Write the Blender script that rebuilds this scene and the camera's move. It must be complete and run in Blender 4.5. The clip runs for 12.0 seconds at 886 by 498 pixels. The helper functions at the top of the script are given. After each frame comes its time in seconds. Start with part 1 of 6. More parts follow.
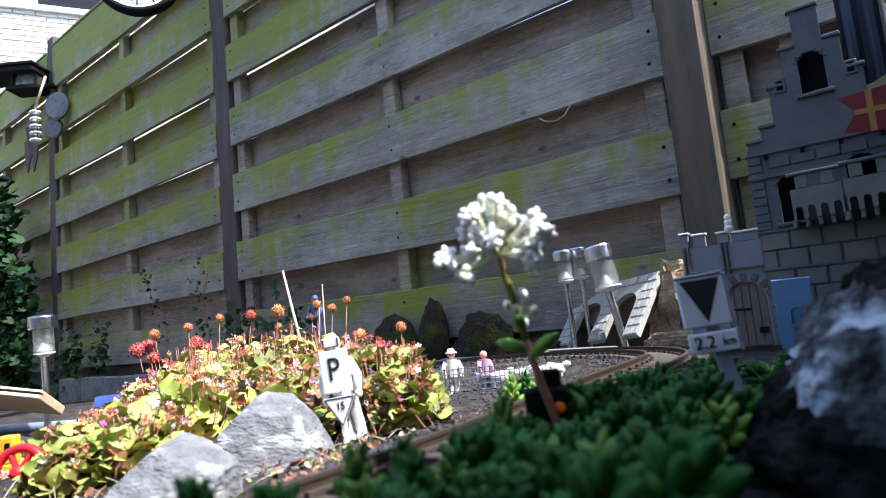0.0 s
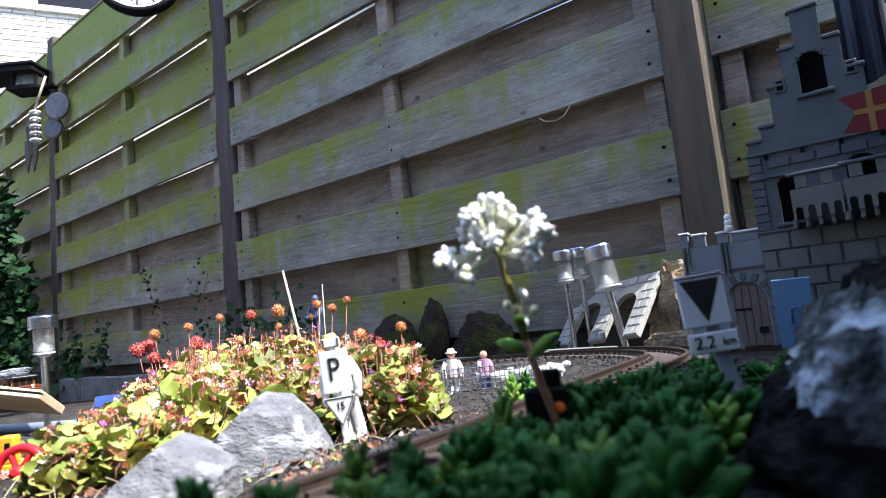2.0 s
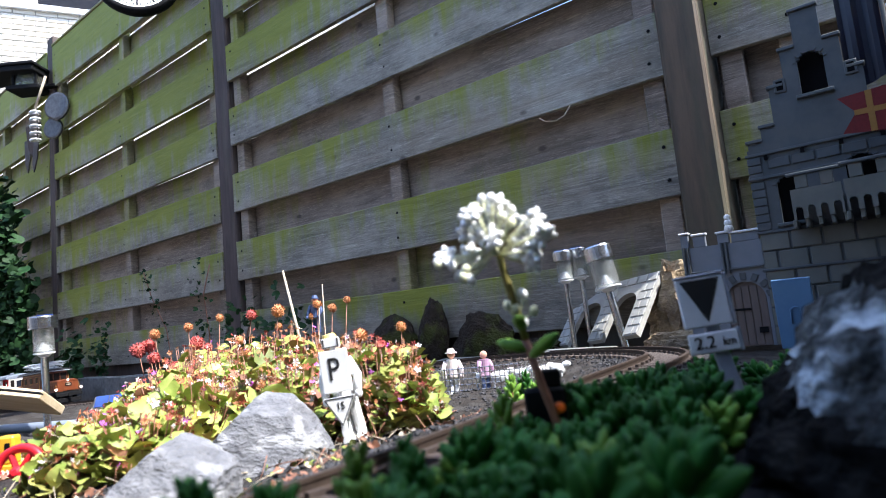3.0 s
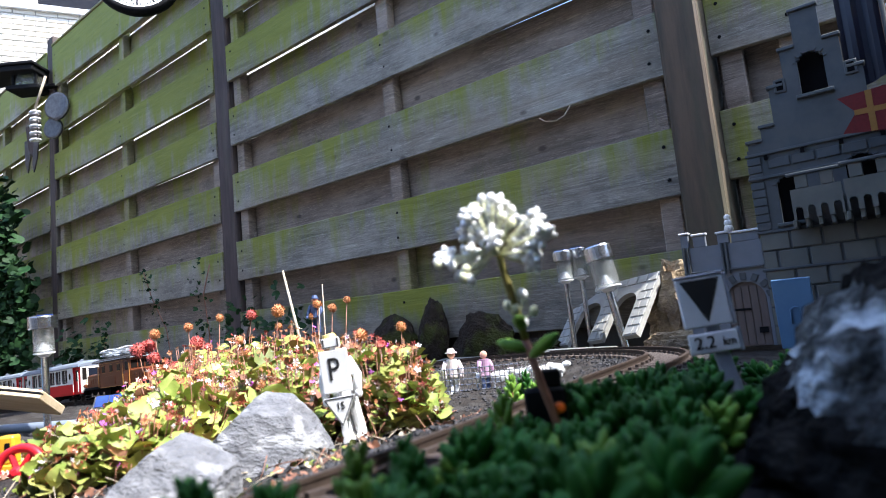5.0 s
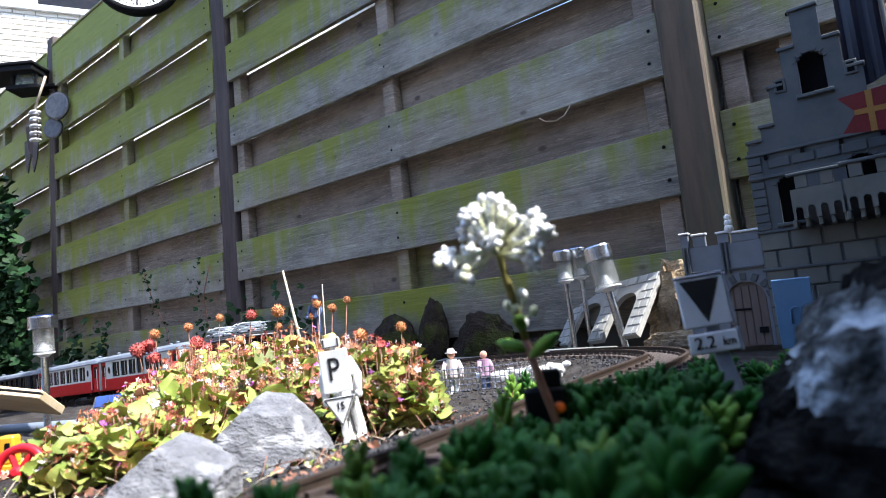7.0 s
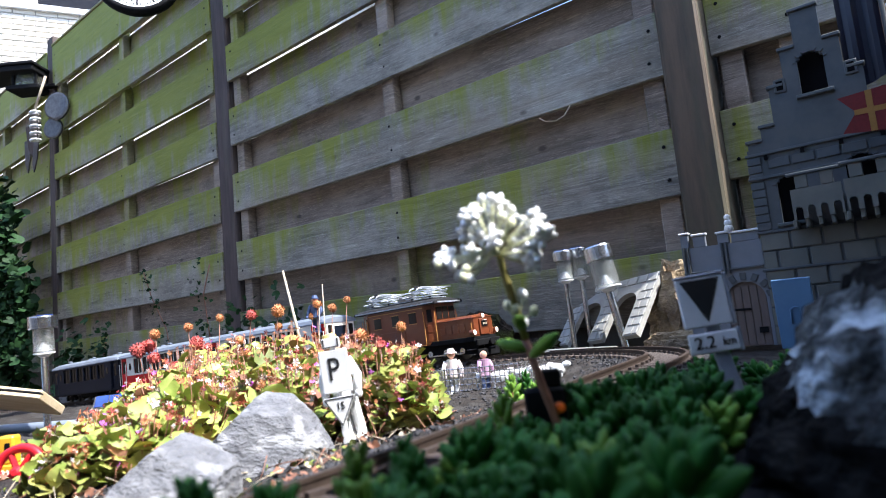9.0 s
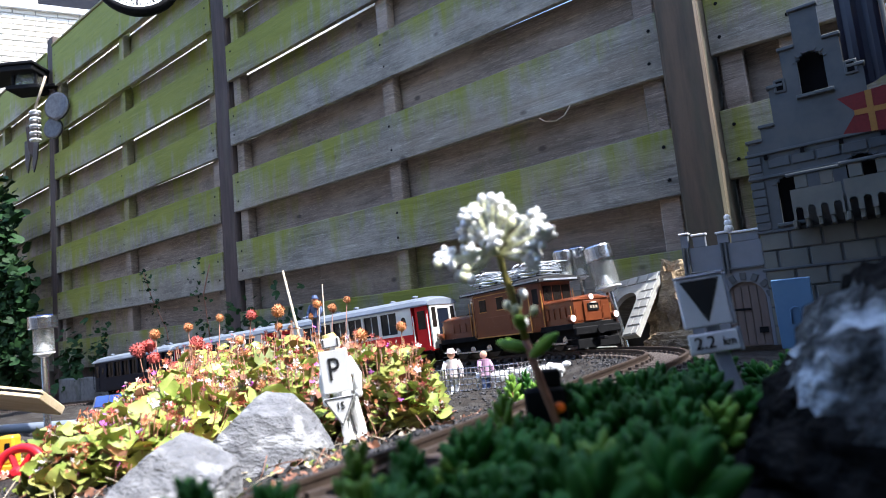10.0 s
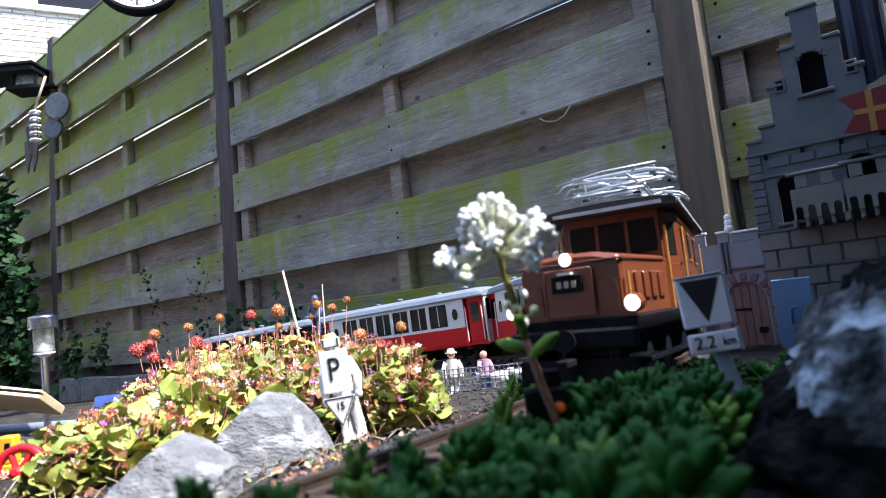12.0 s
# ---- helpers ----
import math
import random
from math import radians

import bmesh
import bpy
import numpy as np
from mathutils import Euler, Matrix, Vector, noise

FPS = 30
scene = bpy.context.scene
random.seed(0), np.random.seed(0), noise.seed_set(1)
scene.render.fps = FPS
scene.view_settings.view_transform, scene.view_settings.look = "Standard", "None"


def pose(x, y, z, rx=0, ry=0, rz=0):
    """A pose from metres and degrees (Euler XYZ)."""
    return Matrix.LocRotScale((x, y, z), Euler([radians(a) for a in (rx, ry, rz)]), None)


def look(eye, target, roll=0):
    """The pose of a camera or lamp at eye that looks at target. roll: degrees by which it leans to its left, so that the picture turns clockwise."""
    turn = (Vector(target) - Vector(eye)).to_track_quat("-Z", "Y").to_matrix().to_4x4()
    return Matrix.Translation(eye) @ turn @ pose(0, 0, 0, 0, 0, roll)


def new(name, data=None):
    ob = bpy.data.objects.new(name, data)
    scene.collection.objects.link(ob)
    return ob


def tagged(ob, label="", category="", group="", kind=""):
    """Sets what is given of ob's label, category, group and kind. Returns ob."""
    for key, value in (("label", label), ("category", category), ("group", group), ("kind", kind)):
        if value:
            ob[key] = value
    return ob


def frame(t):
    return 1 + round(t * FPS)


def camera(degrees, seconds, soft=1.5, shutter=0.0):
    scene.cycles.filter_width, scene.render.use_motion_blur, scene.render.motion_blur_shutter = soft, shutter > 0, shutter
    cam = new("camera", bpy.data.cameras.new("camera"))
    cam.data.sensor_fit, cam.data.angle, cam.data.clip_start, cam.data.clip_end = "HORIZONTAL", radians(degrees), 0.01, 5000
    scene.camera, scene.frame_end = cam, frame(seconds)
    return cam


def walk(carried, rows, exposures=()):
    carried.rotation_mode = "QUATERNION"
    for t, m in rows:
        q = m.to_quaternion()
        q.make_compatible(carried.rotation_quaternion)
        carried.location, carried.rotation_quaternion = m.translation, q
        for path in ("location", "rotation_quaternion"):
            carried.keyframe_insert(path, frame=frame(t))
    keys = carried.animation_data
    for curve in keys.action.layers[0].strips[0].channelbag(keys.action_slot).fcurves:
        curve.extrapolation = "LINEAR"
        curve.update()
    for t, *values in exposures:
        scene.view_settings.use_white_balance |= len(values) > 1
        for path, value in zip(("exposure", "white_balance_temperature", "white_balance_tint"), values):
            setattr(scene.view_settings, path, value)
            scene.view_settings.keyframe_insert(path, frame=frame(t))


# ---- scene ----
cam = camera(73.86, 12.0, soft=1.0)
cam.data.dof.use_dof, cam.data.dof.focus_distance, cam.data.dof.aperture_fstop = True, 1.45, 9.5
CAM = pose(2.136, -1.422, 0.081, 0, 0, 36.94) @ pose(0, 0, 0, 96.61) @ pose(0, 0, 0, 0, 0, -5.56)
walk(cam, [(0, CAM), (12, CAM)], [(0, 2.0, 5750, 11), (12, 2.0, 5750, 11)])

# ---- light: clear sky, sun along the fence from the right ----
SUN_EL, SUN_AZ = 58.0, 82.0      # azimuth from +y towards +x
world = bpy.data.worlds.new("sky")
scene.world = world
world.use_nodes = True
sky = world.node_tree.nodes.new("ShaderNodeTexSky")
sky.sky_type, sky.sun_disc = "NISHITA", False
sky.sun_elevation, sky.sun_rotation = radians(SUN_EL), radians(SUN_AZ)
sky.air_density, sky.dust_density = 1.0, 1.5
bg = world.node_tree.nodes["Background"]
world.node_tree.links.new(sky.outputs[0], bg.inputs[0])
bg.inputs[1].default_value = 0.15
sun = new("sun", bpy.data.lights.new("sun", "SUN"))
sun.data.energy, sun.data.angle, sun.data.color = 3.3, radians(0.6), (1.0, 0.93, 0.82)
_az, _el = radians(SUN_AZ), radians(SUN_EL)
sun.matrix_world = look((math.sin(_az) * math.cos(_el) * 20, math.cos(_az) * math.cos(_el) * 20, math.sin(_el) * 20), (0, 0, 0))


# ---- materials ----
def mat(name, a, b=None, scale=30.0, rough=0.7, metal=0.0, bump=0.15, fine=4.0, stretch=(1, 1, 1), c=None, cscale=3.0, camount=0.5,
        space="Object", vary=0.0, spec=0.5, coat=0.0, trans=0.0, alpha=1.0, emit=None, power=0.0, distance=0.002):
    """A surface of two mottled colours with fine relief, an optional third colour in larger stains, and variation from piece to piece."""
    m = bpy.data.materials.new(name)
    m.use_nodes = True
    nt = m.node_tree
    n, l = nt.nodes, nt.links
    p = n["Principled BSDF"]
    tc = n.new("ShaderNodeTexCoord")
    mp = n.new("ShaderNodeMapping")
    mp.inputs["Scale"].default_value = stretch
    l.new(tc.outputs[space], mp.inputs[0])
    b = b or tuple(v * 0.75 for v in a)
    n1 = n.new("ShaderNodeTexNoise")
    n1.inputs["Scale"].default_value, n1.inputs["Detail"].default_value, n1.inputs["Roughness"].default_value = scale, 6, 0.65
    l.new(mp.outputs[0], n1.inputs["Vector"])
    r1 = n.new("ShaderNodeValToRGB")
    r1.color_ramp.elements[0].position, r1.color_ramp.elements[1].position = 0.35, 0.65
    r1.color_ramp.elements[0].color, r1.color_ramp.elements[1].color = (*a, 1), (*b, 1)
    l.new(n1.outputs[0], r1.inputs[0])
    col = r1.outputs[0]
    if c:
        n2 = n.new("ShaderNodeTexNoise")
        n2.inputs["Scale"].default_value, n2.inputs["Detail"].default_value = cscale, 5
        l.new(mp.outputs[0], n2.inputs["Vector"])
        r2 = n.new("ShaderNodeValToRGB")
        r2.color_ramp.elements[0].position, r2.color_ramp.elements[1].position = 0.5, 0.62
        r2.color_ramp.elements[1].color = (camount,) * 3 + (1,)
        l.new(n2.outputs[0], r2.inputs[0])
        mx = n.new("ShaderNodeMix")
        mx.data_type = "RGBA"
        l.new(r2.outputs[0], mx.inputs[0]), l.new(col, mx.inputs[6])
        mx.inputs[7].default_value = (*c, 1)
        col = mx.outputs[2]
    if vary:
        oi = n.new("ShaderNodeObjectInfo")
        geo = n.new("ShaderNodeNewGeometry")
        ad = n.new("ShaderNodeMath")
        ad.operation = "ADD"
        l.new(oi.outputs["Random"], ad.inputs[0]), l.new(geo.outputs["Random Per Island"], ad.inputs[1])
        mr = n.new("ShaderNodeMapRange")
        mr.inputs["From Max"].default_value = 2
        mr.inputs["To Min"].default_value, mr.inputs["To Max"].default_value = 1 - vary, 1 + vary
        l.new(ad.outputs[0], mr.inputs["Value"])
        hs = n.new("ShaderNodeHueSaturation")
        l.new(mr.outputs[0], hs.inputs["Value"]), l.new(col, hs.inputs["Color"])
        col = hs.outputs[0]
    l.new(col, p.inputs["Base Color"])
    p.inputs["Roughness"].default_value, p.inputs["Metallic"].default_value = rough, metal
    p.inputs["Specular IOR Level"].default_value, p.inputs["Coat Weight"].default_value = spec, coat
    p.inputs["Transmission Weight"].default_value, p.inputs["Alpha"].default_value = trans, alpha
    if emit:
        p.inputs["Emission Color"].default_value, p.inputs["Emission Strength"].default_value = (*emit, 1), power
    if bump:
        n3 = n.new("ShaderNodeTexNoise")
        n3.inputs["Scale"].default_value, n3.inputs["Detail"].default_value = scale * fine, 4
        l.new(mp.outputs[0], n3.inputs["Vector"])
        bp = n.new("ShaderNodeBump")
        bp.inputs["Strength"].default_value, bp.inputs["Distance"].default_value = bump, distance
        l.new(n3.outputs[0], bp.inputs["Height"]), l.new(bp.outputs[0], p.inputs["Normal"])
    return m


def fence_wood(name, algae, tint):
    """Weathered grey boards with grain along x, knots and streaky green algae."""
    m = bpy.data.materials.new(name)
    m.use_nodes = True
    n, l = m.node_tree.nodes, m.node_tree.links
    p = n["Principled BSDF"]

    def noise_of(vec, scale, detail=5, rough=0.6, dist=0.0):
        q = n.new("ShaderNodeTexNoise")
        q.inputs["Scale"].default_value, q.inputs["Detail"].default_value = scale, detail
        q.inputs["Roughness"].default_value, q.inputs["Distortion"].default_value = rough, dist
        l.new(vec, q.inputs["Vector"])
        return q.outputs[0]

    def ramp(v, p0, p1, c0=(0, 0, 0), c1=(1, 1, 1)):
        q = n.new("ShaderNodeValToRGB")
        q.color_ramp.elements[0].position, q.color_ramp.elements[1].position = p0, p1
        q.color_ramp.elements[0].color, q.color_ramp.elements[1].color = (*c0, 1), (*c1, 1)
        l.new(v, q.inputs[0])
        return q.outputs[0]

    def mix(f, a, b):
        q = n.new("ShaderNodeMix")
        q.data_type = "RGBA"
        l.new(f, q.inputs[0])
        for s, v in ((6, a), (7, b)):
            if isinstance(v, tuple):
                q.inputs[s].default_value = (*v, 1)
            else:
                l.new(v, q.inputs[s])
        return q.outputs[2]

    def math(op, a, b):
        q = n.new("ShaderNodeMath")
        q.operation, q.use_clamp = op, True
        for s, v in ((0, a), (1, b)):
            if isinstance(v, (int, float)):
                q.inputs[s].default_value = v
            else:
                l.new(v, q.inputs[s])
        return q.outputs[0]

    geo = n.new("ShaderNodeNewGeometry")
    oi = n.new("ShaderNodeObjectInfo")
    off = n.new("ShaderNodeVectorMath")
    off.operation = "SCALE"
    comb = n.new("ShaderNodeCombineXYZ")
    for i in range(3):
        l.new(oi.outputs["Random"], comb.inputs[i])
    l.new(comb.outputs[0], off.inputs[0])
    off.inputs["Scale"].default_value = 17.0
    add = n.new("ShaderNodeVectorMath")
    l.new(geo.outputs["Position"], add.inputs[0]), l.new(off.outputs[0], add.inputs[1])

    def mapped(sx, sy, sz, src):
        q = n.new("ShaderNodeMapping")
        q.inputs["Scale"].default_value = (sx, sy, sz)
        l.new(src, q.inputs[0])
        return q.outputs[0]

    grain = noise_of(mapped(1.2, 6, 20, add.outputs[0]), 4.0, 8, 0.72, 0.9)
    base = ramp(grain, 0.3, 0.72, tuple(v * t for v, t in zip((0.14, 0.128, 0.108), tint)), tuple(v * t for v, t in zip((0.54, 0.5, 0.425), tint)))
    # board to board tone
    hs = n.new("ShaderNodeHueSaturation")
    mr = n.new("ShaderNodeMapRange")
    mr.inputs["To Min"].default_value, mr.inputs["To Max"].default_value = 0.78, 1.15
    l.new(oi.outputs["Random"], mr.inputs[0]), l.new(mr.outputs[0], hs.inputs["Value"]), l.new(base, hs.inputs["Color"])
    base = hs.outputs[0]
    fine = noise_of(mapped(5, 10, 55, add.outputs[0]), 5.0, 6, 0.75, 0.8)
    base = mix(math("MULTIPLY", ramp(fine, 0.44, 0.28), 0.5), base, tuple(v * t for v, t in zip((0.07, 0.062, 0.052), tint)))
    base = mix(math("MULTIPLY", ramp(fine, 0.54, 0.74), 0.6), base, tuple(v * t for v, t in zip((0.56, 0.53, 0.47), tint)))
    blot = noise_of(mapped(1, 1, 1.6, add.outputs[0]), 4.0, 6, 0.7)
    base = mix(math("MULTIPLY", ramp(blot, 0.45, 0.78), 0.75), base, tuple(v * t for v, t in zip((0.52, 0.485, 0.42), tint)))
    brown = noise_of(mapped(0.8, 1, 2, add.outputs[0]), 2.3, 3)
    base = mix(math("MULTIPLY", ramp(brown, 0.5, 0.75), 0.5), base, (0.23, 0.165, 0.1))
    # dark fissures along the grain and knots
    crack = noise_of(mapped(0.9, 3, 60, add.outputs[0]), 3.0, 4, 0.6, 0.4)
    base = mix(math("MULTIPLY", ramp(crack, 0.62, 0.72), 0.5), base, (0.06, 0.05, 0.04))
    vor = n.new("ShaderNodeTexVoronoi")
    vor.inputs["Scale"].default_value = 7.0
    l.new(mapped(0.8, 1, 1.3, add.outputs[0]), vor.inputs["Vector"])
    base = mix(math("MULTIPLY", ramp(vor.outputs["Distance"], 0.05, 0.1, (1, 1, 1), (0, 0, 0)), 0.8), base, (0.07, 0.055, 0.045))
    # algae: vertical runs in large patches, most of it high up and away from the right post
    sep = n.new("ShaderNodeSeparateXYZ")
    l.new(geo.outputs["Position"], sep.inputs[0])
    run = noise_of(mapped(14, 3, 1.6, geo.outputs["Position"]), 1.0, 6, 0.7)
    patch = noise_of(geo.outputs["Position"], 1.7, 4)
    hi = n.new("ShaderNodeMapRange")
    hi.inputs["From Min"].default_value, hi.inputs["From Max"].default_value = 0.0, 1.35
    l.new(sep.outputs["Z"], hi.inputs[0])
    lf = n.new("ShaderNodeMapRange")
    lf.inputs["From Min"].default_value, lf.inputs["From Max"].default_value = 2.3, -0.6
    l.new(sep.outputs["X"], lf.inputs[0])
    amount = math("MULTIPLY", math("ADD", math("MULTIPLY", hi.outputs[0], 0.62), 0.2), math("ADD", math("MULTIPLY", lf.outputs[0], 0.52), 0.42))
    run, patch = ramp(run, 0.28, 0.72), ramp(patch, 0.3, 0.7)
    k = math("ADD", math("MULTIPLY", run, 0.4), math("MULTIPLY", patch, 0.42))
    k = math("ADD", k, math("MULTIPLY", amount, 0.50))
    # algae takes hold at each board's upper edge and runs down from there
    tco = n.new("ShaderNodeTexCoord")
    sob = n.new("ShaderNodeSeparateXYZ")
    l.new(tco.outputs["Object"], sob.inputs[0])
    edge = n.new("ShaderNodeMapRange")
    edge.inputs["From Min"].default_value, edge.inputs["From Max"].default_value = 0.0, 0.16
    l.new(sob.outputs["Z"], edge.inputs[0])
    k = math("ADD", k, math("MULTIPLY", edge.outputs[0], algae))
    green = ramp(k, 0.64, 0.92)
    base = mix(math("MULTIPLY", green, 0.9), base, mix(grain, (0.12, 0.14, 0.008), (0.3, 0.32, 0.025)))
    l.new(base, p.inputs["Base Color"])
    p.inputs["Roughness"].default_value, p.inputs["Specular IOR Level"].default_value = 0.72, 0.35
    bp = n.new("ShaderNodeBump")
    bp.inputs["Strength"].default_value, bp.inputs["Distance"].default_value = 0.8, 0.004
    l.new(mix(crack, grain, math("MULTIPLY", grain, 0.6)), bp.inputs["Height"])
    l.new(bp.outputs[0], p.inputs["Normal"])
    return m


M = dict(
    wood=fence_wood("weathered_wood", 0.3, (1.0, 1.0, 0.97)),
    wood_back=fence_wood("weathered_back_wood", 0.02, (1.02, 0.87, 0.8)),
    post=mat("dark_post_wood", (0.05, 0.034, 0.03), (0.095, 0.066, 0.055), 9, 0.8, bump=0.5, stretch=(4, 4, 0.5), c=(0.1, 0.1, 0.06), cscale=2),
    post_tan=mat("brown_post_wood", (0.052, 0.04, 0.026), (0.115, 0.078, 0.046), 9, 0.75, bump=0.5, stretch=(4, 4, 0.5), c=(0.07, 0.075, 0.04), cscale=3),
    soil=mat("soil_and_grit", (0.02, 0.017, 0.015), (0.052, 0.044, 0.038), 60, 0.95, bump=1.0, spec=0.2, c=(0.085, 0.08, 0.075), cscale=25, distance=0.006),
    grit=mat("ballast_stones", (0.022, 0.021, 0.024), (0.07, 0.067, 0.07), 120, 0.9, bump=0.6, vary=0.6),
    rail=mat("tarnished_brass", (0.056, 0.037, 0.026), (0.036, 0.024, 0.018), 60, 0.6, 0.2, 0.25, c=(0.048, 0.032, 0.024), cscale=30),
    sleeper=mat("brown_plastic_sleeper", (0.03, 0.021, 0.017), (0.055, 0.038, 0.03), 80, 0.7, bump=0.4),
    kerb=mat("grey_concrete", (0.12, 0.12, 0.12), (0.2, 0.2, 0.19), 45, 0.9, bump=0.6, c=(0.06, 0.065, 0.045), cscale=14, vary=0.15),
    red=mat("red_paint", (0.66, 0.01, 0.014), (0.6, 0.008, 0.012), 20, 0.45, bump=0.03, spec=0.3),
    cream=mat("cream_paint", (0.8, 0.78, 0.7), (0.74, 0.72, 0.65), 20, 0.35, bump=0.03, coat=0.2),
    roof=mat("silver_roof_paint", (0.2, 0.225, 0.27), (0.155, 0.18, 0.22), 25, 0.5, 0.0, 0.05),
    navy=mat("dark_blue_paint", (0.006, 0.009, 0.018), (0.009, 0.013, 0.025), 20, 0.5, bump=0.03, spec=0.2),
    black=mat("black_plastic", (0.006, 0.006, 0.0065), (0.011, 0.011, 0.012), 60, 0.75, bump=0.1, spec=0.1),
    brown=mat("brown_loco_paint", (0.17, 0.046, 0.016), (0.135, 0.036, 0.013), 25, 0.3, bump=0.04, coat=0.25),
    brown_trim=mat("ochre_trim_paint", (0.5, 0.24, 0.06), (0.44, 0.2, 0.05), 25, 0.35, bump=0.03),
    roof_dark=mat("dark_grey_roof_paint", (0.022, 0.022, 0.024), (0.034, 0.034, 0.036), 40, 0.7, bump=0.1, spec=0.2),
    pale_metal=mat("pale_grey_metal", (0.5, 0.53, 0.57), (0.4, 0.43, 0.47), 60, 0.38, 0.35, 0.1),
    steel=mat("brushed_steel", (0.6, 0.6, 0.6), (0.45, 0.45, 0.46), 40, 0.27, 1.0, 0.08, stretch=(1, 1, 8)),
    dark_steel=mat("dull_steel", (0.14, 0.13, 0.125), (0.09, 0.082, 0.078), 50, 0.45, 0.7, 0.1),
    glass=mat("tinted_pane", (0.012, 0.01, 0.009), (0.02, 0.016, 0.014), 10, 0.12, bump=0, spec=0.3),
    lens=mat("lit_lamp_lens", (0.9, 0.85, 0.75), (0.9, 0.85, 0.75), 10, 0.2, bump=0, emit=(1.0, 0.7, 0.58), power=0.9),
    brick=mat("pale_brick", (0.66, 0.6, 0.5), (0.74, 0.68, 0.58), 20, 0.9, bump=0.4, vary=0.18),
    # pale surface of the unseen slab added to bounce light
    paving=mat("pale_concrete_bounce_slab", (0.3, 0.3, 0.3), (0.38, 0.38, 0.38), 12, 0.9, bump=0.3, c=(0.24, 0.24, 0.23), cscale=2),
    mortar=mat("mortar", (0.4, 0.37, 0.33), (0.45, 0.42, 0.38), 40, 0.95, bump=0.5),
    white=mat("white_paint", (0.8, 0.8, 0.79), (0.74, 0.74, 0.73), 30, 0.4, bump=0.04),
    sign=mat("white_sign_plastic", (0.72, 0.74, 0.76), (0.66, 0.68, 0.7), 60, 0.4, bump=0.06),
    ink=mat("black_print", (0.012, 0.012, 0.012), (0.018, 0.018, 0.018), 60, 0.5, bump=0),
    grey=mat("grey_plastic", (0.24, 0.26, 0.3), (0.3, 0.32, 0.36), 60, 0.5, bump=0.1),
    clear=mat("frosted_lamp_glass", (0.75, 0.77, 0.74), (0.65, 0.67, 0.64), 60, 0.2, bump=0.1, trans=0.85, alpha=0.5),
    rock=mat("grey_limestone", (0.1, 0.1, 0.108), (0.19, 0.19, 0.2), 55, 0.85, bump=1.0, stretch=(1, 1, 2.2), c=(0.36, 0.36, 0.36), cscale=26, camount=0.75, distance=0.003),
    dark_rock=mat("dark_lava_rock", (0.018, 0.013, 0.01), (0.042, 0.032, 0.024), 40, 0.95, bump=1.0, spec=0.15, c=(0.06, 0.07, 0.015), cscale=14, camount=0.7, distance=0.006),
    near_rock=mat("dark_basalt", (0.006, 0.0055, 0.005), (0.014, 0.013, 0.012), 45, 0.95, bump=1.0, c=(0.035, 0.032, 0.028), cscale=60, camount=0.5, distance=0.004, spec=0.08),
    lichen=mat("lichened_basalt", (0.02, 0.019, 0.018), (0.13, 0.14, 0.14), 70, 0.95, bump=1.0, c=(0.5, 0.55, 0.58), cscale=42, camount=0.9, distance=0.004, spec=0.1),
    tan_rock=mat("tan_rock", (0.22, 0.15, 0.085), (0.4, 0.3, 0.17), 30, 0.95, bump=1.0, c=(0.09, 0.065, 0.05), cscale=12, distance=0.006),
    leaf=mat("yellow_green_leaf", (0.19, 0.26, 0.035), (0.36, 0.4, 0.09), 40, 0.6, bump=0.2, vary=0.6, c=(0.42, 0.3, 0.1), cscale=18, camount=0.4),
    ivy=mat("dark_ivy_leaf", (0.012, 0.036, 0.011), (0.022, 0.056, 0.016), 40, 0.6, bump=0.2, vary=0.5, spec=0.15),
    stonecrop=mat("stonecrop_leaf", (0.016, 0.076, 0.012), (0.044, 0.145, 0.022), 90, 0.5, bump=0.08, vary=0.65, spec=0.15),
    stonecrop_light=mat("pale_stonecrop_leaf", (0.1, 0.22, 0.025), (0.18, 0.3, 0.04), 90, 0.45, bump=0.08, vary=0.4, spec=0.25),
    stem=mat("reddish_stem", (0.2, 0.085, 0.05), (0.3, 0.14, 0.08), 60, 0.6, bump=0.2),
    upper_stem=mat("yellow_green_stem", (0.17, 0.16, 0.035), (0.24, 0.2, 0.05), 60, 0.55, bump=0.15),
    twig=mat("pale_dry_twig", (0.42, 0.34, 0.24), (0.52, 0.44, 0.33), 60, 0.7, bump=0.2),
    rust=mat("rust_orange_seed_head", (0.34, 0.12, 0.045), (0.46, 0.19, 0.07), 80, 0.7, bump=0.2, vary=0.4),
    crimson=mat("crimson_calyx", (0.28, 0.03, 0.035), (0.38, 0.08, 0.055), 80, 0.7, bump=0.2, vary=0.4),
    purple=mat("purple_petal", (0.45, 0.09, 0.5), (0.55, 0.16, 0.55), 80, 0.6, bump=0.1, vary=0.3),
    petal=mat("white_petal", (0.88, 0.88, 0.86), (0.82, 0.82, 0.8), 90, 0.55, bump=0.05),
    blush=mat("pale_pink_petal", (0.75, 0.62, 0.62), (0.8, 0.72, 0.7), 90, 0.6, bump=0.05, vary=0.2),
    bud=mat("cream_green_bud", (0.6, 0.6, 0.34), (0.7, 0.7, 0.5), 90, 0.5, bump=0.05),
    helmet=mat("pale_yellow_plastic", (0.75, 0.6, 0.2), (0.7, 0.56, 0.18), 40, 0.4, bump=0.05),
    yellow=mat("yellow_plastic", (0.75, 0.42, 0.02), (0.7, 0.38, 0.02), 40, 0.4, bump=0.05),
    red_toy=mat("red_plastic", (0.55, 0.012, 0.02), (0.5, 0.01, 0.018), 40, 0.35, bump=0.05),
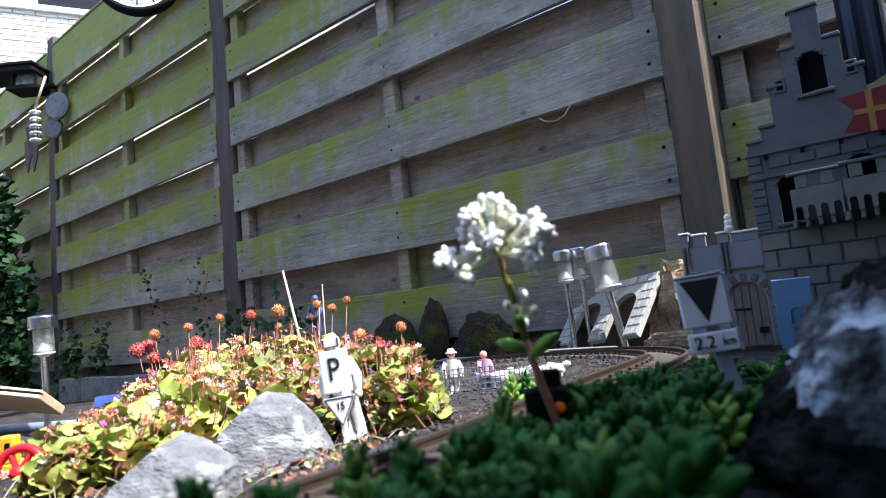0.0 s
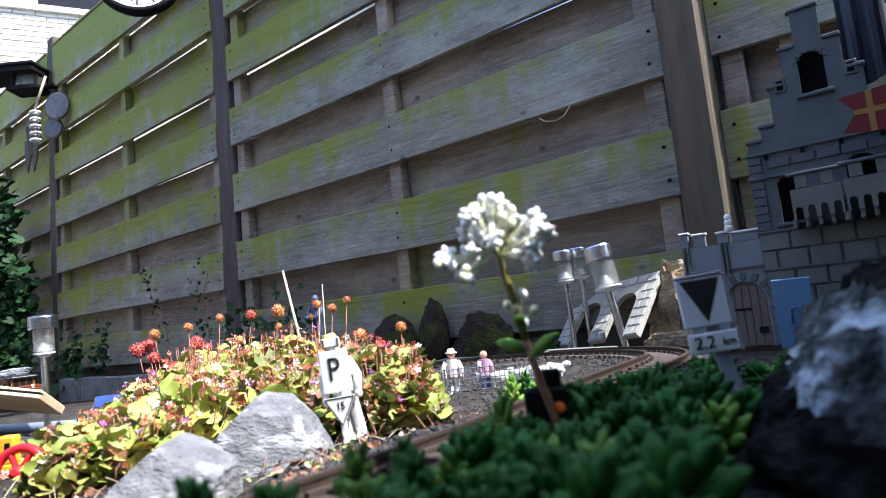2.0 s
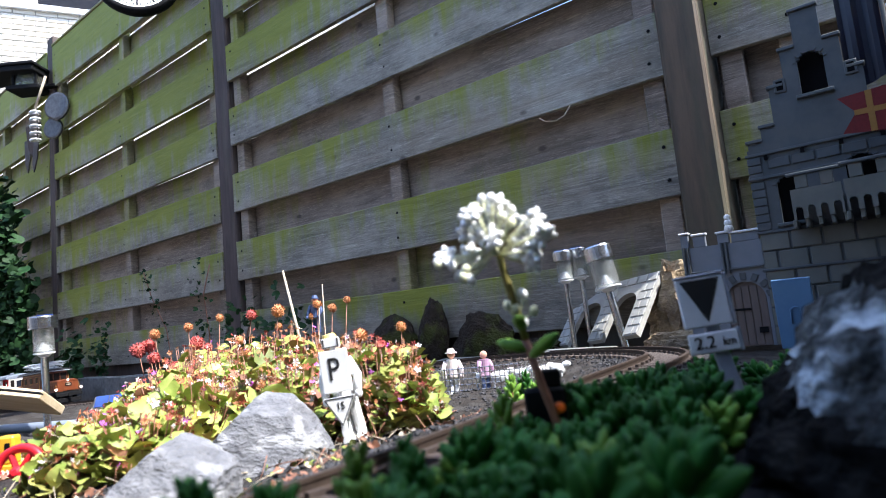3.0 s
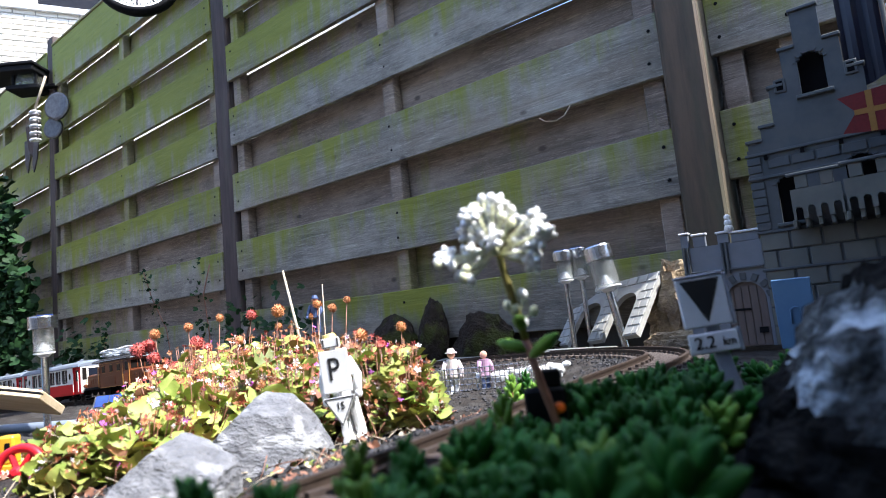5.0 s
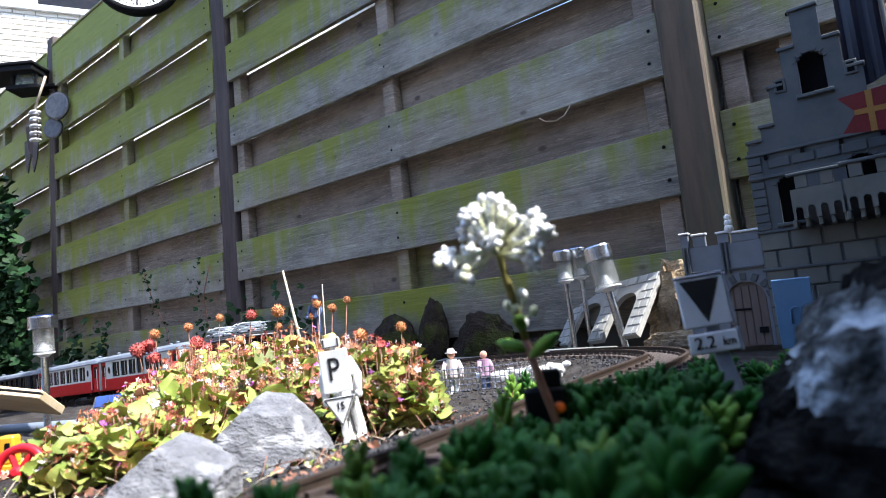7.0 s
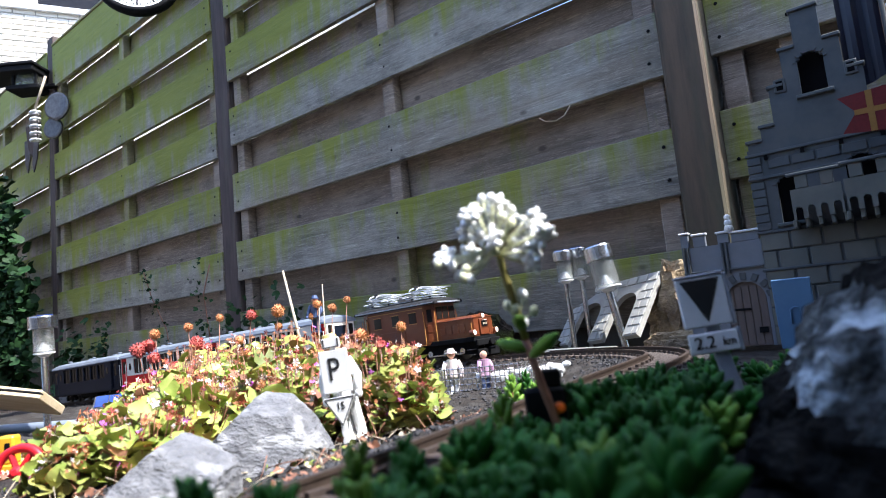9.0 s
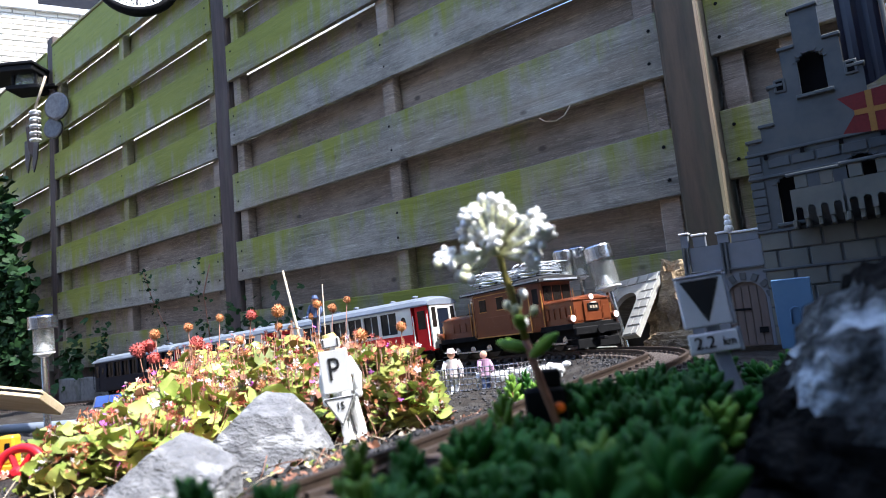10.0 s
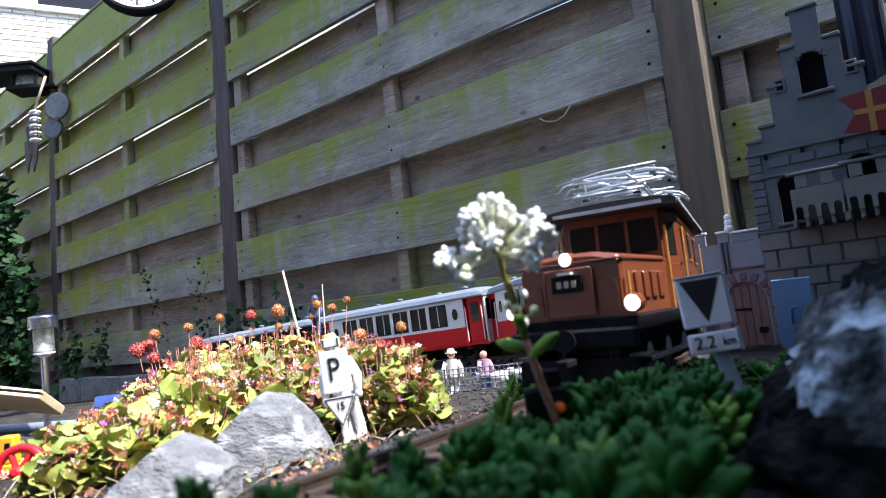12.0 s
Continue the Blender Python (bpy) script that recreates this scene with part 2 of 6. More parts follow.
    flag_red=mat("red_flag_cloth", (0.13, 0.006, 0.006), (0.16, 0.008, 0.008), 200, 0.7, bump=0.2),
    flag_gold=mat("gold_flag_cloth", (0.28, 0.14, 0.025), (0.32, 0.16, 0.03), 200, 0.7, bump=0.2),
    blue=mat("light_blue_plastic", (0.1, 0.2, 0.34), (0.12, 0.23, 0.37), 30, 0.4, bump=0.08),
    deep_blue=mat("deep_blue_plastic", (0.002, 0.004, 0.016), (0.003, 0.005, 0.02), 30, 0.4, bump=0.08),
    solar=mat("solar_cell", (0.02, 0.035, 0.14), (0.03, 0.06, 0.2), 30, 0.15, bump=0.02),
    pale_wood=mat("pale_planed_wood", (0.55, 0.42, 0.25), (0.66, 0.53, 0.35), 12, 0.6, bump=0.2, stretch=(1, 8, 8)),
    skin=mat("doll_skin_plastic", (0.62, 0.36, 0.25), (0.6, 0.34, 0.24), 40, 0.5, bump=0.02),
    lilac=mat("lilac_plastic", (0.4, 0.25, 0.36), (0.36, 0.22, 0.32), 40, 0.5, bump=0.02),
    denim=mat("blue_doll_plastic", (0.06, 0.09, 0.2), (0.05, 0.08, 0.18), 40, 0.5, bump=0.02),
    orange=mat("orange_reflector", (0.85, 0.16, 0.015), (0.8, 0.14, 0.012), 40, 0.3, bump=0.02),
    door_brown=mat("brown_castle_door", (0.125, 0.094, 0.08), (0.155, 0.118, 0.1), 18, 0.6, bump=0.2, stretch=(6, 6, 1)),
    castle=mat("grey_castle_plastic", (0.056, 0.066, 0.072), (0.084, 0.094, 0.1), 18, 0.5, bump=0.12, c=(0.09, 0.09, 0.082), cscale=9, camount=0.4),
    castle_tan=mat("sand_castle_plastic", (0.115, 0.12, 0.105), (0.16, 0.162, 0.138), 18, 0.55, bump=0.12, c=(0.09, 0.09, 0.08), cscale=9, camount=0.5),
    pale_castle=mat("pale_castle_plastic", (0.3, 0.29, 0.26), (0.4, 0.39, 0.35), 30, 0.65, bump=0.3, c=(0.2, 0.19, 0.17), cscale=9, camount=0.5),
    wing=mat("light_grey_castle_plastic", (0.15, 0.165, 0.19), (0.19, 0.205, 0.23), 18, 0.5, bump=0.12, c=(0.12, 0.13, 0.14), cscale=9, camount=0.4),
    # near-black colour that stands in for the shade inside openings
    dark=mat("painted_inside_shade", (0.005, 0.005, 0.006), (0.008, 0.008, 0.009), 10, 0.95, bump=0.1, spec=0.05),
)


# ---- mesh helpers ----
def part(name, bm, material, parent, label="", smooth=False):
    """One mesh object from a bmesh, under its thing."""
    me = bpy.data.meshes.new(name)
    bm.to_mesh(me)
    bm.free()
    for s in (material if isinstance(material, (list, tuple)) else [material]):
        me.materials.append(M[s] if isinstance(s, str) else s)
    if smooth:
        me.polygons.foreach_set("use_smooth", [True] * len(me.polygons))
    ob = new(name, me)
    if parent:
        ob.parent = parent
    if label:
        tagged(ob, label)
    return ob


def share(name, ob, m, parent):
    """Another piece on the same mesh."""
    o = new(name, ob.data)
    o.parent = parent
    o.matrix_basis = m
    return o


def thing(name, label, category, m=None, group="", kind=""):
    e = new(name)
    e.empty_display_size = 0.05
    if m is not None:
        e.matrix_basis = m
    return tagged(e, label, category, group, kind)


def box(bm, x0, x1, y0, y1, z0, z1, bevel=0.0, m=None, mi=0):
    r = bmesh.ops.create_cube(bm, size=1.0)
    t = Matrix.Translation(((x0 + x1) / 2, (y0 + y1) / 2, (z0 + z1) / 2)) @ Matrix.Diagonal((x1 - x0, y1 - y0, z1 - z0, 1))
    vs = r["verts"]
    bmesh.ops.transform(bm, matrix=t, verts=vs)
    if bevel:
        es = list({e for v in vs for e in v.link_edges})
        q = bmesh.ops.bevel(bm, geom=es, offset=bevel, segments=1, affect="EDGES", profile=0.5)
        vs = list({v for f in q["faces"] for v in f.verts} | {v for v in vs if v.is_valid})
    if m is not None:
        bmesh.ops.transform(bm, matrix=m, verts=vs)
    if mi:
        for f in {f for v in vs for f in v.link_faces}:
            f.material_index = mi
    return vs


def bm_box(*a, **k):
    bm = bmesh.new()
    box(bm, *a, **k)
    return bm


def cyl(bm, p, q, r0, r1=None, n=12, mi=0, caps=True):
    p, q = Vector(p), Vector(q)
    d = q - p
    m = Matrix.Translation((p + q) / 2) @ d.to_track_quat("Z", "Y").to_matrix().to_4x4()
    r = bmesh.ops.create_cone(bm, cap_ends=caps, segments=n, radius1=r0, radius2=r0 if r1 is None else r1, depth=d.length, matrix=m)
    if mi:
        for f in {f for v in r["verts"] for f in v.link_faces}:
            f.material_index = mi
    return r["verts"]


def bm_cyl(*a, **k):
    bm = bmesh.new()
    cyl(bm, *a, **k)
    return bm


def bm_lathe(profile, n=20, cap=True):
    """A turned solid from (radius, height) pairs."""
    bm = bmesh.new()
    rings = [[bm.verts.new((r * math.cos(2 * math.pi * i / n), r * math.sin(2 * math.pi * i / n), z)) for i in range(n)] for r, z in profile]
    for a, b in zip(rings, rings[1:]):
        for i in range(n):
            bm.faces.new((a[i], a[(i + 1) % n], b[(i + 1) % n], b[i]))
    if cap:
        bm.faces.new(rings[0][::-1]), bm.faces.new(rings[-1])
    return bm


def prism(bm, outline, y0, y1, mi=0, axes="xz"):
    """A plate from an outline in x and z, between y0 and y1 (axes 'yz': across x; 'xy': between heights)."""
    def at(u, v, w):
        return {"xz": (u, w, v), "yz": (w, u, v), "xy": (u, v, w)}[axes]
    a = [bm.verts.new(at(u, v, y0)) for u, v in outline]
    b = [bm.verts.new(at(u, v, y1)) for u, v in outline]
    fs = [bm.faces.new(a), bm.faces.new(b[::-1])]
    for i in range(len(a)):
        j = (i + 1) % len(a)
        fs.append(bm.faces.new((a[j], a[i], b[i], b[j])))
    for f in fs:
        f.material_index = mi
    bmesh.ops.recalc_face_normals(bm, faces=fs)
    return a + b


def sweep(bm, pts, radii, n=6, mi=0):
    """A tapered tube along points."""
    rings = []
    pts = [Vector(p) for p in pts]
    for i, p in enumerate(pts):
        d = (pts[min(i + 1, len(pts) - 1)] - pts[max(i - 1, 0)]).normalized()
        u = d.orthogonal().normalized()
        w = d.cross(u)
        r = radii[i] if isinstance(radii, (list, tuple)) else radii
        rings.append([bm.verts.new(p + (u * math.cos(2 * math.pi * k / n) + w * math.sin(2 * math.pi * k / n)) * r) for k in range(n)])
    for a, b in zip(rings, rings[1:]):
        best = min(range(n), key=lambda o: sum((a[k].co - b[(k + o) % n].co).length for k in range(n)))
        for k in range(n):
            f = bm.faces.new((a[k], a[(k + 1) % n], b[(k + 1 + best) % n], b[(k + best) % n]))
            f.material_index, f.smooth = mi, True
    for e in (rings[0][::-1], rings[-1]):
        bm.faces.new(e).material_index = mi


def arch_outline(x0, x1, z0, zs, n=10):
    r = (x1 - x0) / 2
    return [(x0, z0)] + [((x0 + x1) / 2 - r * math.cos(math.pi * i / n), zs + r * math.sin(math.pi * i / n)) for i in range(n + 1)] + [(x1, z0)]


# ---- the railway's line ----
TX, TY, TA, TR = 1.218, -0.1804, 0.0531, 0.6704       # start of the bend, heading, radius


def smooth01(a, b, v):
    t = min(max((v - a) / (b - a), 0), 1)
    return t * t * (3 - 2 * t)


def rail_z(s):
    return -0.0297 + 0.0456 * s + 0.005 * min(s, 0) - 0.027 * smooth01(0.95, 1.55, s)


def line(s):
    """Place and heading on the line at s metres past the start of the bend."""
    a = min(max(s, 0) / TR, TA + math.pi / 2)
    h0, n0 = Vector((math.cos(TA), math.sin(TA))), Vector((math.sin(TA), -math.cos(TA)))
    p = Vector((TX, TY)) + min(s, 0) * h0 + TR * (math.sin(a) * h0 + (1 - math.cos(a)) * n0)
    p.y -= max(s - TR * (TA + math.pi / 2), 0)
    return Vector((p.x, p.y, rail_z(s))), TA - a


LINE = [(line(s / 20)[0], s / 20) for s in range(-120, 50)]
LINE_NP = np.array([p[:] for p, _ in LINE])


def ground_z(x, y):
    base = -0.07 + 0.047 * max(min(x, 2.0) - 1.16, -2.6) + 0.035 * smooth01(-0.4, -1.2, y) * (0.35 + 0.65 * smooth01(1.75, 1.95, x))
    d = np.hypot(LINE_NP[:, 0] - x, LINE_NP[:, 1] - y)
    i = int(d.argmin())
    k = 1 - smooth01(0.05, 0.16, d[i])
    bumpy = 0.012 * noise.fractal((x * 6, y * 6, 0), 1, 2, 4)
    return (base + bumpy) * (1 - k) + (LINE_NP[i, 2] - 0.0145) * k


# ---- ground, one sheet to the horizon ----
def build_ground():
    def axis(lo, hi, step, far):
        v = list(np.arange(lo, hi, step))
        ext, d = [], step
        while not ext or ext[-1] < far:
            d *= 1.5
            ext.append((ext[-1] if ext else 0) + d)
        return [lo - e for e in reversed(ext)] + v + [hi + e for e in ext]
    xs, ys = axis(-2.6, 2.7, 0.03, 900), axis(-2.0, 0.25, 0.03, 900)
    verts = [(x, y, ground_z(x, y)) for y in ys for x in xs]
    w = len(xs)
    faces = [(j * w + i, j * w + i + 1, (j + 1) * w + i + 1, (j + 1) * w + i) for j in range(len(ys) - 1) for i in range(w - 1)]
    me = bpy.data.meshes.new("ground")
    me.from_pydata(verts, [], faces)
    me.materials.append(M["soil"])
    me.polygons.foreach_set("use_smooth", [True] * len(faces))
    tagged(new("ground", me), "dark garden soil with grit and small stones", "soil", kind="structure")


build_ground()


# ---- fence ----
BOARD_H, PITCH = 0.161, 0.288


def bm_board(length, h, th, seed):
    """A sawn board along x with a slightly wavy edge and eased corners."""
    rnd = random.Random(seed)
    bm = bmesh.new()
    n = 9
    rows = []
    w0, w1 = rnd.uniform(-1, 1), rnd.uniform(-1, 1)
    for i in range(n):
        u = i / (n - 1)
        bow = 0.0025 * math.sin(u * 5 + w0 * 3) + 0.0015 * w1 * u
        e = 0.002
        prof = [(0, e), (e, 0), (th - e, 0), (th, e), (th, h - e), (th - e, h), (e, h), (0, h - e)]
        cup = 0.002 * w1 * math.sin(u * 3.1)
        rows.append([bm.verts.new((u * length, y + cup, z + bow)) for y, z in prof])
    for a, b in zip(rows, rows[1:]):
        for k in range(8):
            bm.faces.new((a[k], a[(k + 1) % 8], b[(k + 1) % 8], b[k]))
    bm.faces.new(rows[0][::-1]), bm.faces.new(rows[-1])
    bmesh.ops.recalc_face_normals(bm, faces=bm.faces)
    return bm


def fence_panel(x0, length, bottoms, top, seed, back=0.0):
    p = thing("garden_fence", "weathered grey wooden fence panel with green algae", "fence", pose(x0, back, 0), "garden fence panels")
    part("base_board", bm_board(length, 0.34, 0.03, seed), "post", p).matrix_basis = pose(0, 0.022, bottoms[0] - 0.33)
    nail = None
    for i, z in enumerate(bottoms):
        h = BOARD_H if i < len(bottoms) - 1 else top - z
        b = part("board", bm_board(length, h, 0.018, seed * 50 + i), "wood", p)
        b.matrix_basis = pose(0, 0, z)
        for xx in (0.03, length / 2, length - 0.03):
            for f in (0.25, 0.75):
                if nail is None:
                    nail = part("nail", bm_lathe([(0.0042, 0), (0.0042, 0.0015), (0.002, 0.0022)], 8), "black", p)
                    nail.matrix_basis = pose(xx, -0.0005, z + h * f, 90)
                else:
                    share("nail", nail, pose(xx + random.uniform(-0.008, 0.008), -0.0005, z + h * f, 90), p)
    for i in range(len(bottoms) - 1):
        lo, hi = bottoms[i] + 0.045, bottoms[i + 1] + 0.027
        b = part("board", bm_board(length, hi - lo, 0.018, seed * 70 + i), "wood_back", p)
        b.matrix_basis = pose(0, 0.062, lo)
    # top back board and cap added to keep sun out of the cavity
    part("board", bm_board(length, top - bottoms[-1] - 0.06, 0.018, seed * 70 + 9), "wood_back", p).matrix_basis = pose(0, 0.062, bottoms[-1] + 0.05)
    part("cap_rail", bm_box(0, length, -0.006, 0.086, top + 0.001, top + 0.014, 0.002), "wood_back", p)
    for xx in (0.012, length / 2 - 0.03, length - 0.065):
        part("batten", bm_box(xx, xx + 0.05, 0.02, 0.061, bottoms[0] + 0.01, top - 0.02, 0.003), "wood_back", p)
    return p


ZB = [0.02, 0.31, 0.60, 0.887, 1.174, 1.462, 1.75]
ZA = [0.0, 0.289, 0.573, 0.858, 1.154, 1.445, 1.75]
fence_panel(-3.72, 1.76, [z - 0.01 for z in ZA], 2.0, 1)
fence_panel(-1.869, 1.761, ZA, 2.02, 2)
fence_panel(0.0, 1.78, ZB, 2.03, 3)
fence_panel(1.875, 0.33, [z + 0.02 for z in ZB], 2.05, 4, 0.03)


def fence_post(x0, x1, yf, top, material, label, yb=0.075):
    bm = bm_box(x0, x1, yf, yb, -0.35, top, 0.006)
    tagged(part("fence_post", bm, material, None), label, "post", "fence posts")


fence_post(-1.958, -1.871, 0.003, 2.1, "post", "dark brown square wooden fence post")
fence_post(-0.106, -0.002, 0.003, 2.12, "post", "dark brown square wooden fence post")
fence_post(1.782, 1.873, -0.045, 2.15, "post_tan", "brown square wooden post lit along one edge", 0.125)


# ---- track ----
def build_track():
    tr = thing("railway_track", "garden railway track with tarnished brass rails and brown sleepers", "track", kind="structure")
    ss = [s / 50 for s in range(-260, 105)]
    for side in (-1, 1):
        bm = bmesh.new()
        prof = [(-0.0042, -0.0083), (0.0042, -0.0083), (0.0042, -0.0072), (0.001, -0.0062), (0.001, -0.003), (0.0018, -0.0022), (0.0018, 0),
                (-0.0018, 0), (-0.0018, -0.0022), (-0.001, -0.003), (-0.001, -0.0062), (-0.0042, -0.0072)]
        rows = []
        for s in ss:
            p, h = line(s)
            left = Vector((-math.sin(h), math.cos(h), 0))
            rows.append([bm.verts.new(p + left * (side * 0.0243 + u) + Vector((0, 0, w))) for u, w in prof])
        for a, b in zip(rows, rows[1:]):
            for k in range(len(prof)):
                bm.faces.new((a[k], a[(k + 1) % 12], b[(k + 1) % 12], b[k]))
        bmesh.ops.recalc_face_normals(bm, faces=bm.faces)
        part("rail", bm, "rail", tr)
    first = None
    for i in range(190):
        s = -3.4 + i * 0.0285
        p, h = line(s)
        m = Matrix.Translation(p + Vector((0, 0, -0.0153))) @ pose(0, 0, 0, 0, -math.degrees(0.0456), math.degrees(h))
        if first is None:
            bm = bmesh.new()
            box(bm, -0.0062, 0.0062, -0.043, 0.043, 0, 0.007, 0.001)
            for y in (-0.0243, 0.0243):
                box(bm, -0.005, 0.005, y - 0.008, y - 0.0045, 0.007, 0.010)
                box(bm, -0.005, 0.005, y + 0.0045, y + 0.008, 0.007, 0.010)
            first = part("sleeper", bm, "sleeper", tr)
            first.matrix_basis = m
        else:
            share("sleeper", first, m, tr)


build_track()


# ---- the train ----
def bm_shell(x0, x1, half, z0, z1, zc, n=8):
    """A roof vault along x with rounded ends."""
    bm = bmesh.new()
    rows = []
    for x, k in ((x0, 0.55), (x0 + 0.012, 0.85), (x0 + 0.035, 1), (x1 - 0.035, 1), (x1 - 0.012, 0.85), (x1, 0.55)):
        rows.append([bm.verts.new((x, half * math.cos(math.pi * i / n), z1 + (zc - z1) * k * math.sin(math.pi * i / n) ** 0.8)) for i in range(n + 1)]
                    + [bm.verts.new((x, -half, z0)), bm.verts.new((x, half, z0))])
    for a, b in zip(rows, rows[1:]):
        for k in range(n + 3):
            bm.faces.new((a[k], a[(k + 1) % (n + 3)], b[(k + 1) % (n + 3)], b[k]))
    bm.faces.new(rows[0]), bm.faces.new(rows[-1][::-1])
    bmesh.ops.recalc_face_normals(bm, faces=bm.faces)
    return bm


def wheelset(parent, x, r=0.0155):
    bm = bmesh.new()
    cyl(bm, (x, -0.028, r), (x, 0.028, r), 0.003)
    for sgn in (-1, 1):
        cyl(bm, (x, sgn * 0.0215, r), (x, sgn * 0.0275, r), r, r * 0.97, 20)
        cyl(bm, (x, sgn * 0.0195, r), (x, sgn * 0.0215, r), r + 0.002, None, 20)
    return part("wheelset", bm, "dark_steel", parent)


def coach(main, low, label, top="roof"):
    c = thing("railway_coach", label, "railway coach", None, "coaches of the train")
    L, W = 0.57, 0.064
    x0, x1 = -L / 2, L / 2
    sole, belt, eave, crown = 0.036, 0.081, 0.148, 0.174
    # body: lower panels, window band posts, ends with open vestibules
    b0, b1 = x0 + 0.055, x1 - 0.055
    bm = bmesh.new()
    for sgn in (-1, 1):
        box(bm, b0, b1, sgn * W - 0.002, sgn * W + 0.002, sole, belt)
    for xx in (b0, b1):
        box(bm, xx - 0.002, xx + 0.002, -W, W, sole, eave)
    box(bm, x0, x1, -W + 0.003, W - 0.003, sole - 0.004, sole + 0.004)
    part("lower_body", bm, low, c)
    nwin = 6
    step = (b1 - b0 - 0.10) / nwin
    for sgn in (-1, 1):
        bm = bmesh.new()
        y0, y1 = sgn * W - 0.0018, sgn * W + 0.0018
        box(bm, b0, b1, y0, y1, belt, belt + 0.005)
        box(bm, b0, b1, y0, y1, eave - 0.006, eave)
        box(bm, b0, b0 + 0.05, y0, y1, belt + 0.005, eave - 0.006)
        box(bm, b1 - 0.05, b1, y0, y1, belt + 0.005, eave - 0.006)
        for i in range(1, nwin):
            xx = b0 + 0.05 + i * step
            box(bm, xx - 0.0042, xx + 0.0042, y0, y1, belt + 0.005, eave - 0.006)
        part("window_band", bm, main, c)
        bm = bmesh.new()
        box(bm, b0, b1, sgn * (W + 0.0018) - 0.0005, sgn * (W + 0.0018) + 0.001, belt - 0.002, belt + 0.001)
        part("trim_line", bm, main, c)
        for i in range(nwin):
            xx = b0 + 0.05 + i * step
            w = part("window", bm_box(xx + 0.003, xx + step - 0.003, sgn * (W - 0.004) - 0.0008, sgn * (W - 0.004) + 0.0008, belt + 0.003, eave - 0.004), "glass", c)
            fr = bmesh.new()
            xm = xx + step * 0.5
            box(fr, xm - 0.0008, xm + 0.0008, sgn * (W - 0.0022) - 0.0008, sgn * (W - 0.0022) + 0.0008, belt + 0.008, eave - 0.008)
            part("mullion", fr, "cream" if main == "cream" else "black", w)
        for xx in (b0 + 0.026, b1 - 0.026):
            bm = bmesh.new()
            r = bmesh.ops.create_cone(bm, cap_ends=True, segments=18, radius1=1, radius2=1, depth=1)
            bmesh.ops.transform(bm, matrix=pose(xx, sgn * (W + 0.0018), belt + 0.032, 90) @ Matrix.Diagonal((0.008, 0.014, 0.002, 1)), verts=bm.verts)
            part("oval_window", bm, "glass", c)
        for xx in (x0 + 0.026, x1 - 0.026):
            bm = bmesh.new()
            box(bm, xx - 0.021, xx + 0.021, sgn * (W - 0.006) - 0.0015, sgn * (W - 0.006) + 0.0015, sole + 0.004, eave, 0.0008)
            d = part("door", bm, low if main == "cream" else main, c)
            part("door_pane", bm_box(xx - 0.012, xx + 0.012, sgn * (W - 0.0045) - 0.0012, sgn * (W - 0.0045) + 0.0012, belt + 0.008, eave - 0.012), "glass", d)
            for dx in (-0.023, 0.023):
                part("grab_rail", bm_cyl((xx + dx, sgn * (W + 0.003), sole + 0.008), (xx + dx, sgn * (W + 0.003), belt + 0.045), 0.0014, n=6), main, c)
            for z in (0.022, 0.034):
                part("step", bm_box(xx - 0.02, xx + 0.02, sgn * (W - 0.008) - 0.009, sgn * (W - 0.008) + 0.009, z - 0.0015, z), "black", c)
    for xx, sgn in ((x0, -1), (x1, 1)):
        bm = bmesh.new()
        for y in (-0.042, 0.042):
            box(bm, xx - 0.002, xx + 0.002, y - 0.016, y + 0.016, sole, eave + 0.006)
        box(bm, xx - 0.002, xx + 0.002, -0.027, 0.027, eave - 0.01, eave + 0.016)
        part("end_wall", bm, main, c)
        for y in (-0.043, 0.043):
            part("end_pane", bm_box(xx + sgn * 0.002 - 0.001, xx + sgn * 0.002 + 0.001, y - 0.009, y + 0.009, belt + 0.01, eave - 0.006, 0.0004), "glass", c)
        part("gangway_door", bm_box(xx - 0.004 - sgn * 0.004, xx + 0.004 - sgn * 0.004, -0.026, 0.026, sole, eave - 0.008), "navy", c)
        bm = bmesh.new()
        box(bm, xx, xx + sgn * 0.012, -0.006, 0.006, 0.022, 0.03) if sgn > 0 else box(bm, xx - 0.012, xx, -0.006, 0.006, 0.022, 0.03)
        part("coupler", bm, "black", c)
    roof = part("roof", bm_shell(x0 - 0.004, x1 + 0.004, W + 0.004, eave, eave + 0.004, crown), top, c, smooth=False)
    for i in range(5):
        xx = x0 + 0.07 + i * (L - 0.14) / 4
        v = part("roof_vent", bm_lathe([(0.004, 0), (0.004, 0.006), (0.0085, 0.007), (0.0085, 0.010), (0.003, 0.012)], 10), "roof", roof)
        v.matrix_basis = pose(xx, 0.018 if i % 2 else -0.018, crown - 0.005)
    for sgn in (-1, 1):
        part("sole_bar", bm_box(x0 + 0.055, x1 - 0.055, sgn * 0.05 - 0.004, sgn * 0.05 + 0.004, 0.03, sole), "black", c)
    part("battery_box", bm_box(-0.07, 0.07, -0.045, 0.045, 0.016, 0.034, 0.002), "black", c)
    for xx in (-0.175, 0.175):
        bm = bmesh.new()
        for sgn in (-1, 1):
            box(bm, xx - 0.05, xx + 0.05, sgn * 0.036 - 0.003, sgn * 0.036 + 0.003, 0.012, 0.024, 0.001)
            for dx in (-0.035, 0.035):
                box(bm, xx + dx - 0.008, xx + dx + 0.008, sgn * 0.038 - 0.004, sgn * 0.038 + 0.004, 0.008, 0.022, 0.001)
        box(bm, xx - 0.012, xx + 0.012, -0.036, 0.036, 0.02, 0.034)
        bg_ = part("bogie", bm, "black", c)
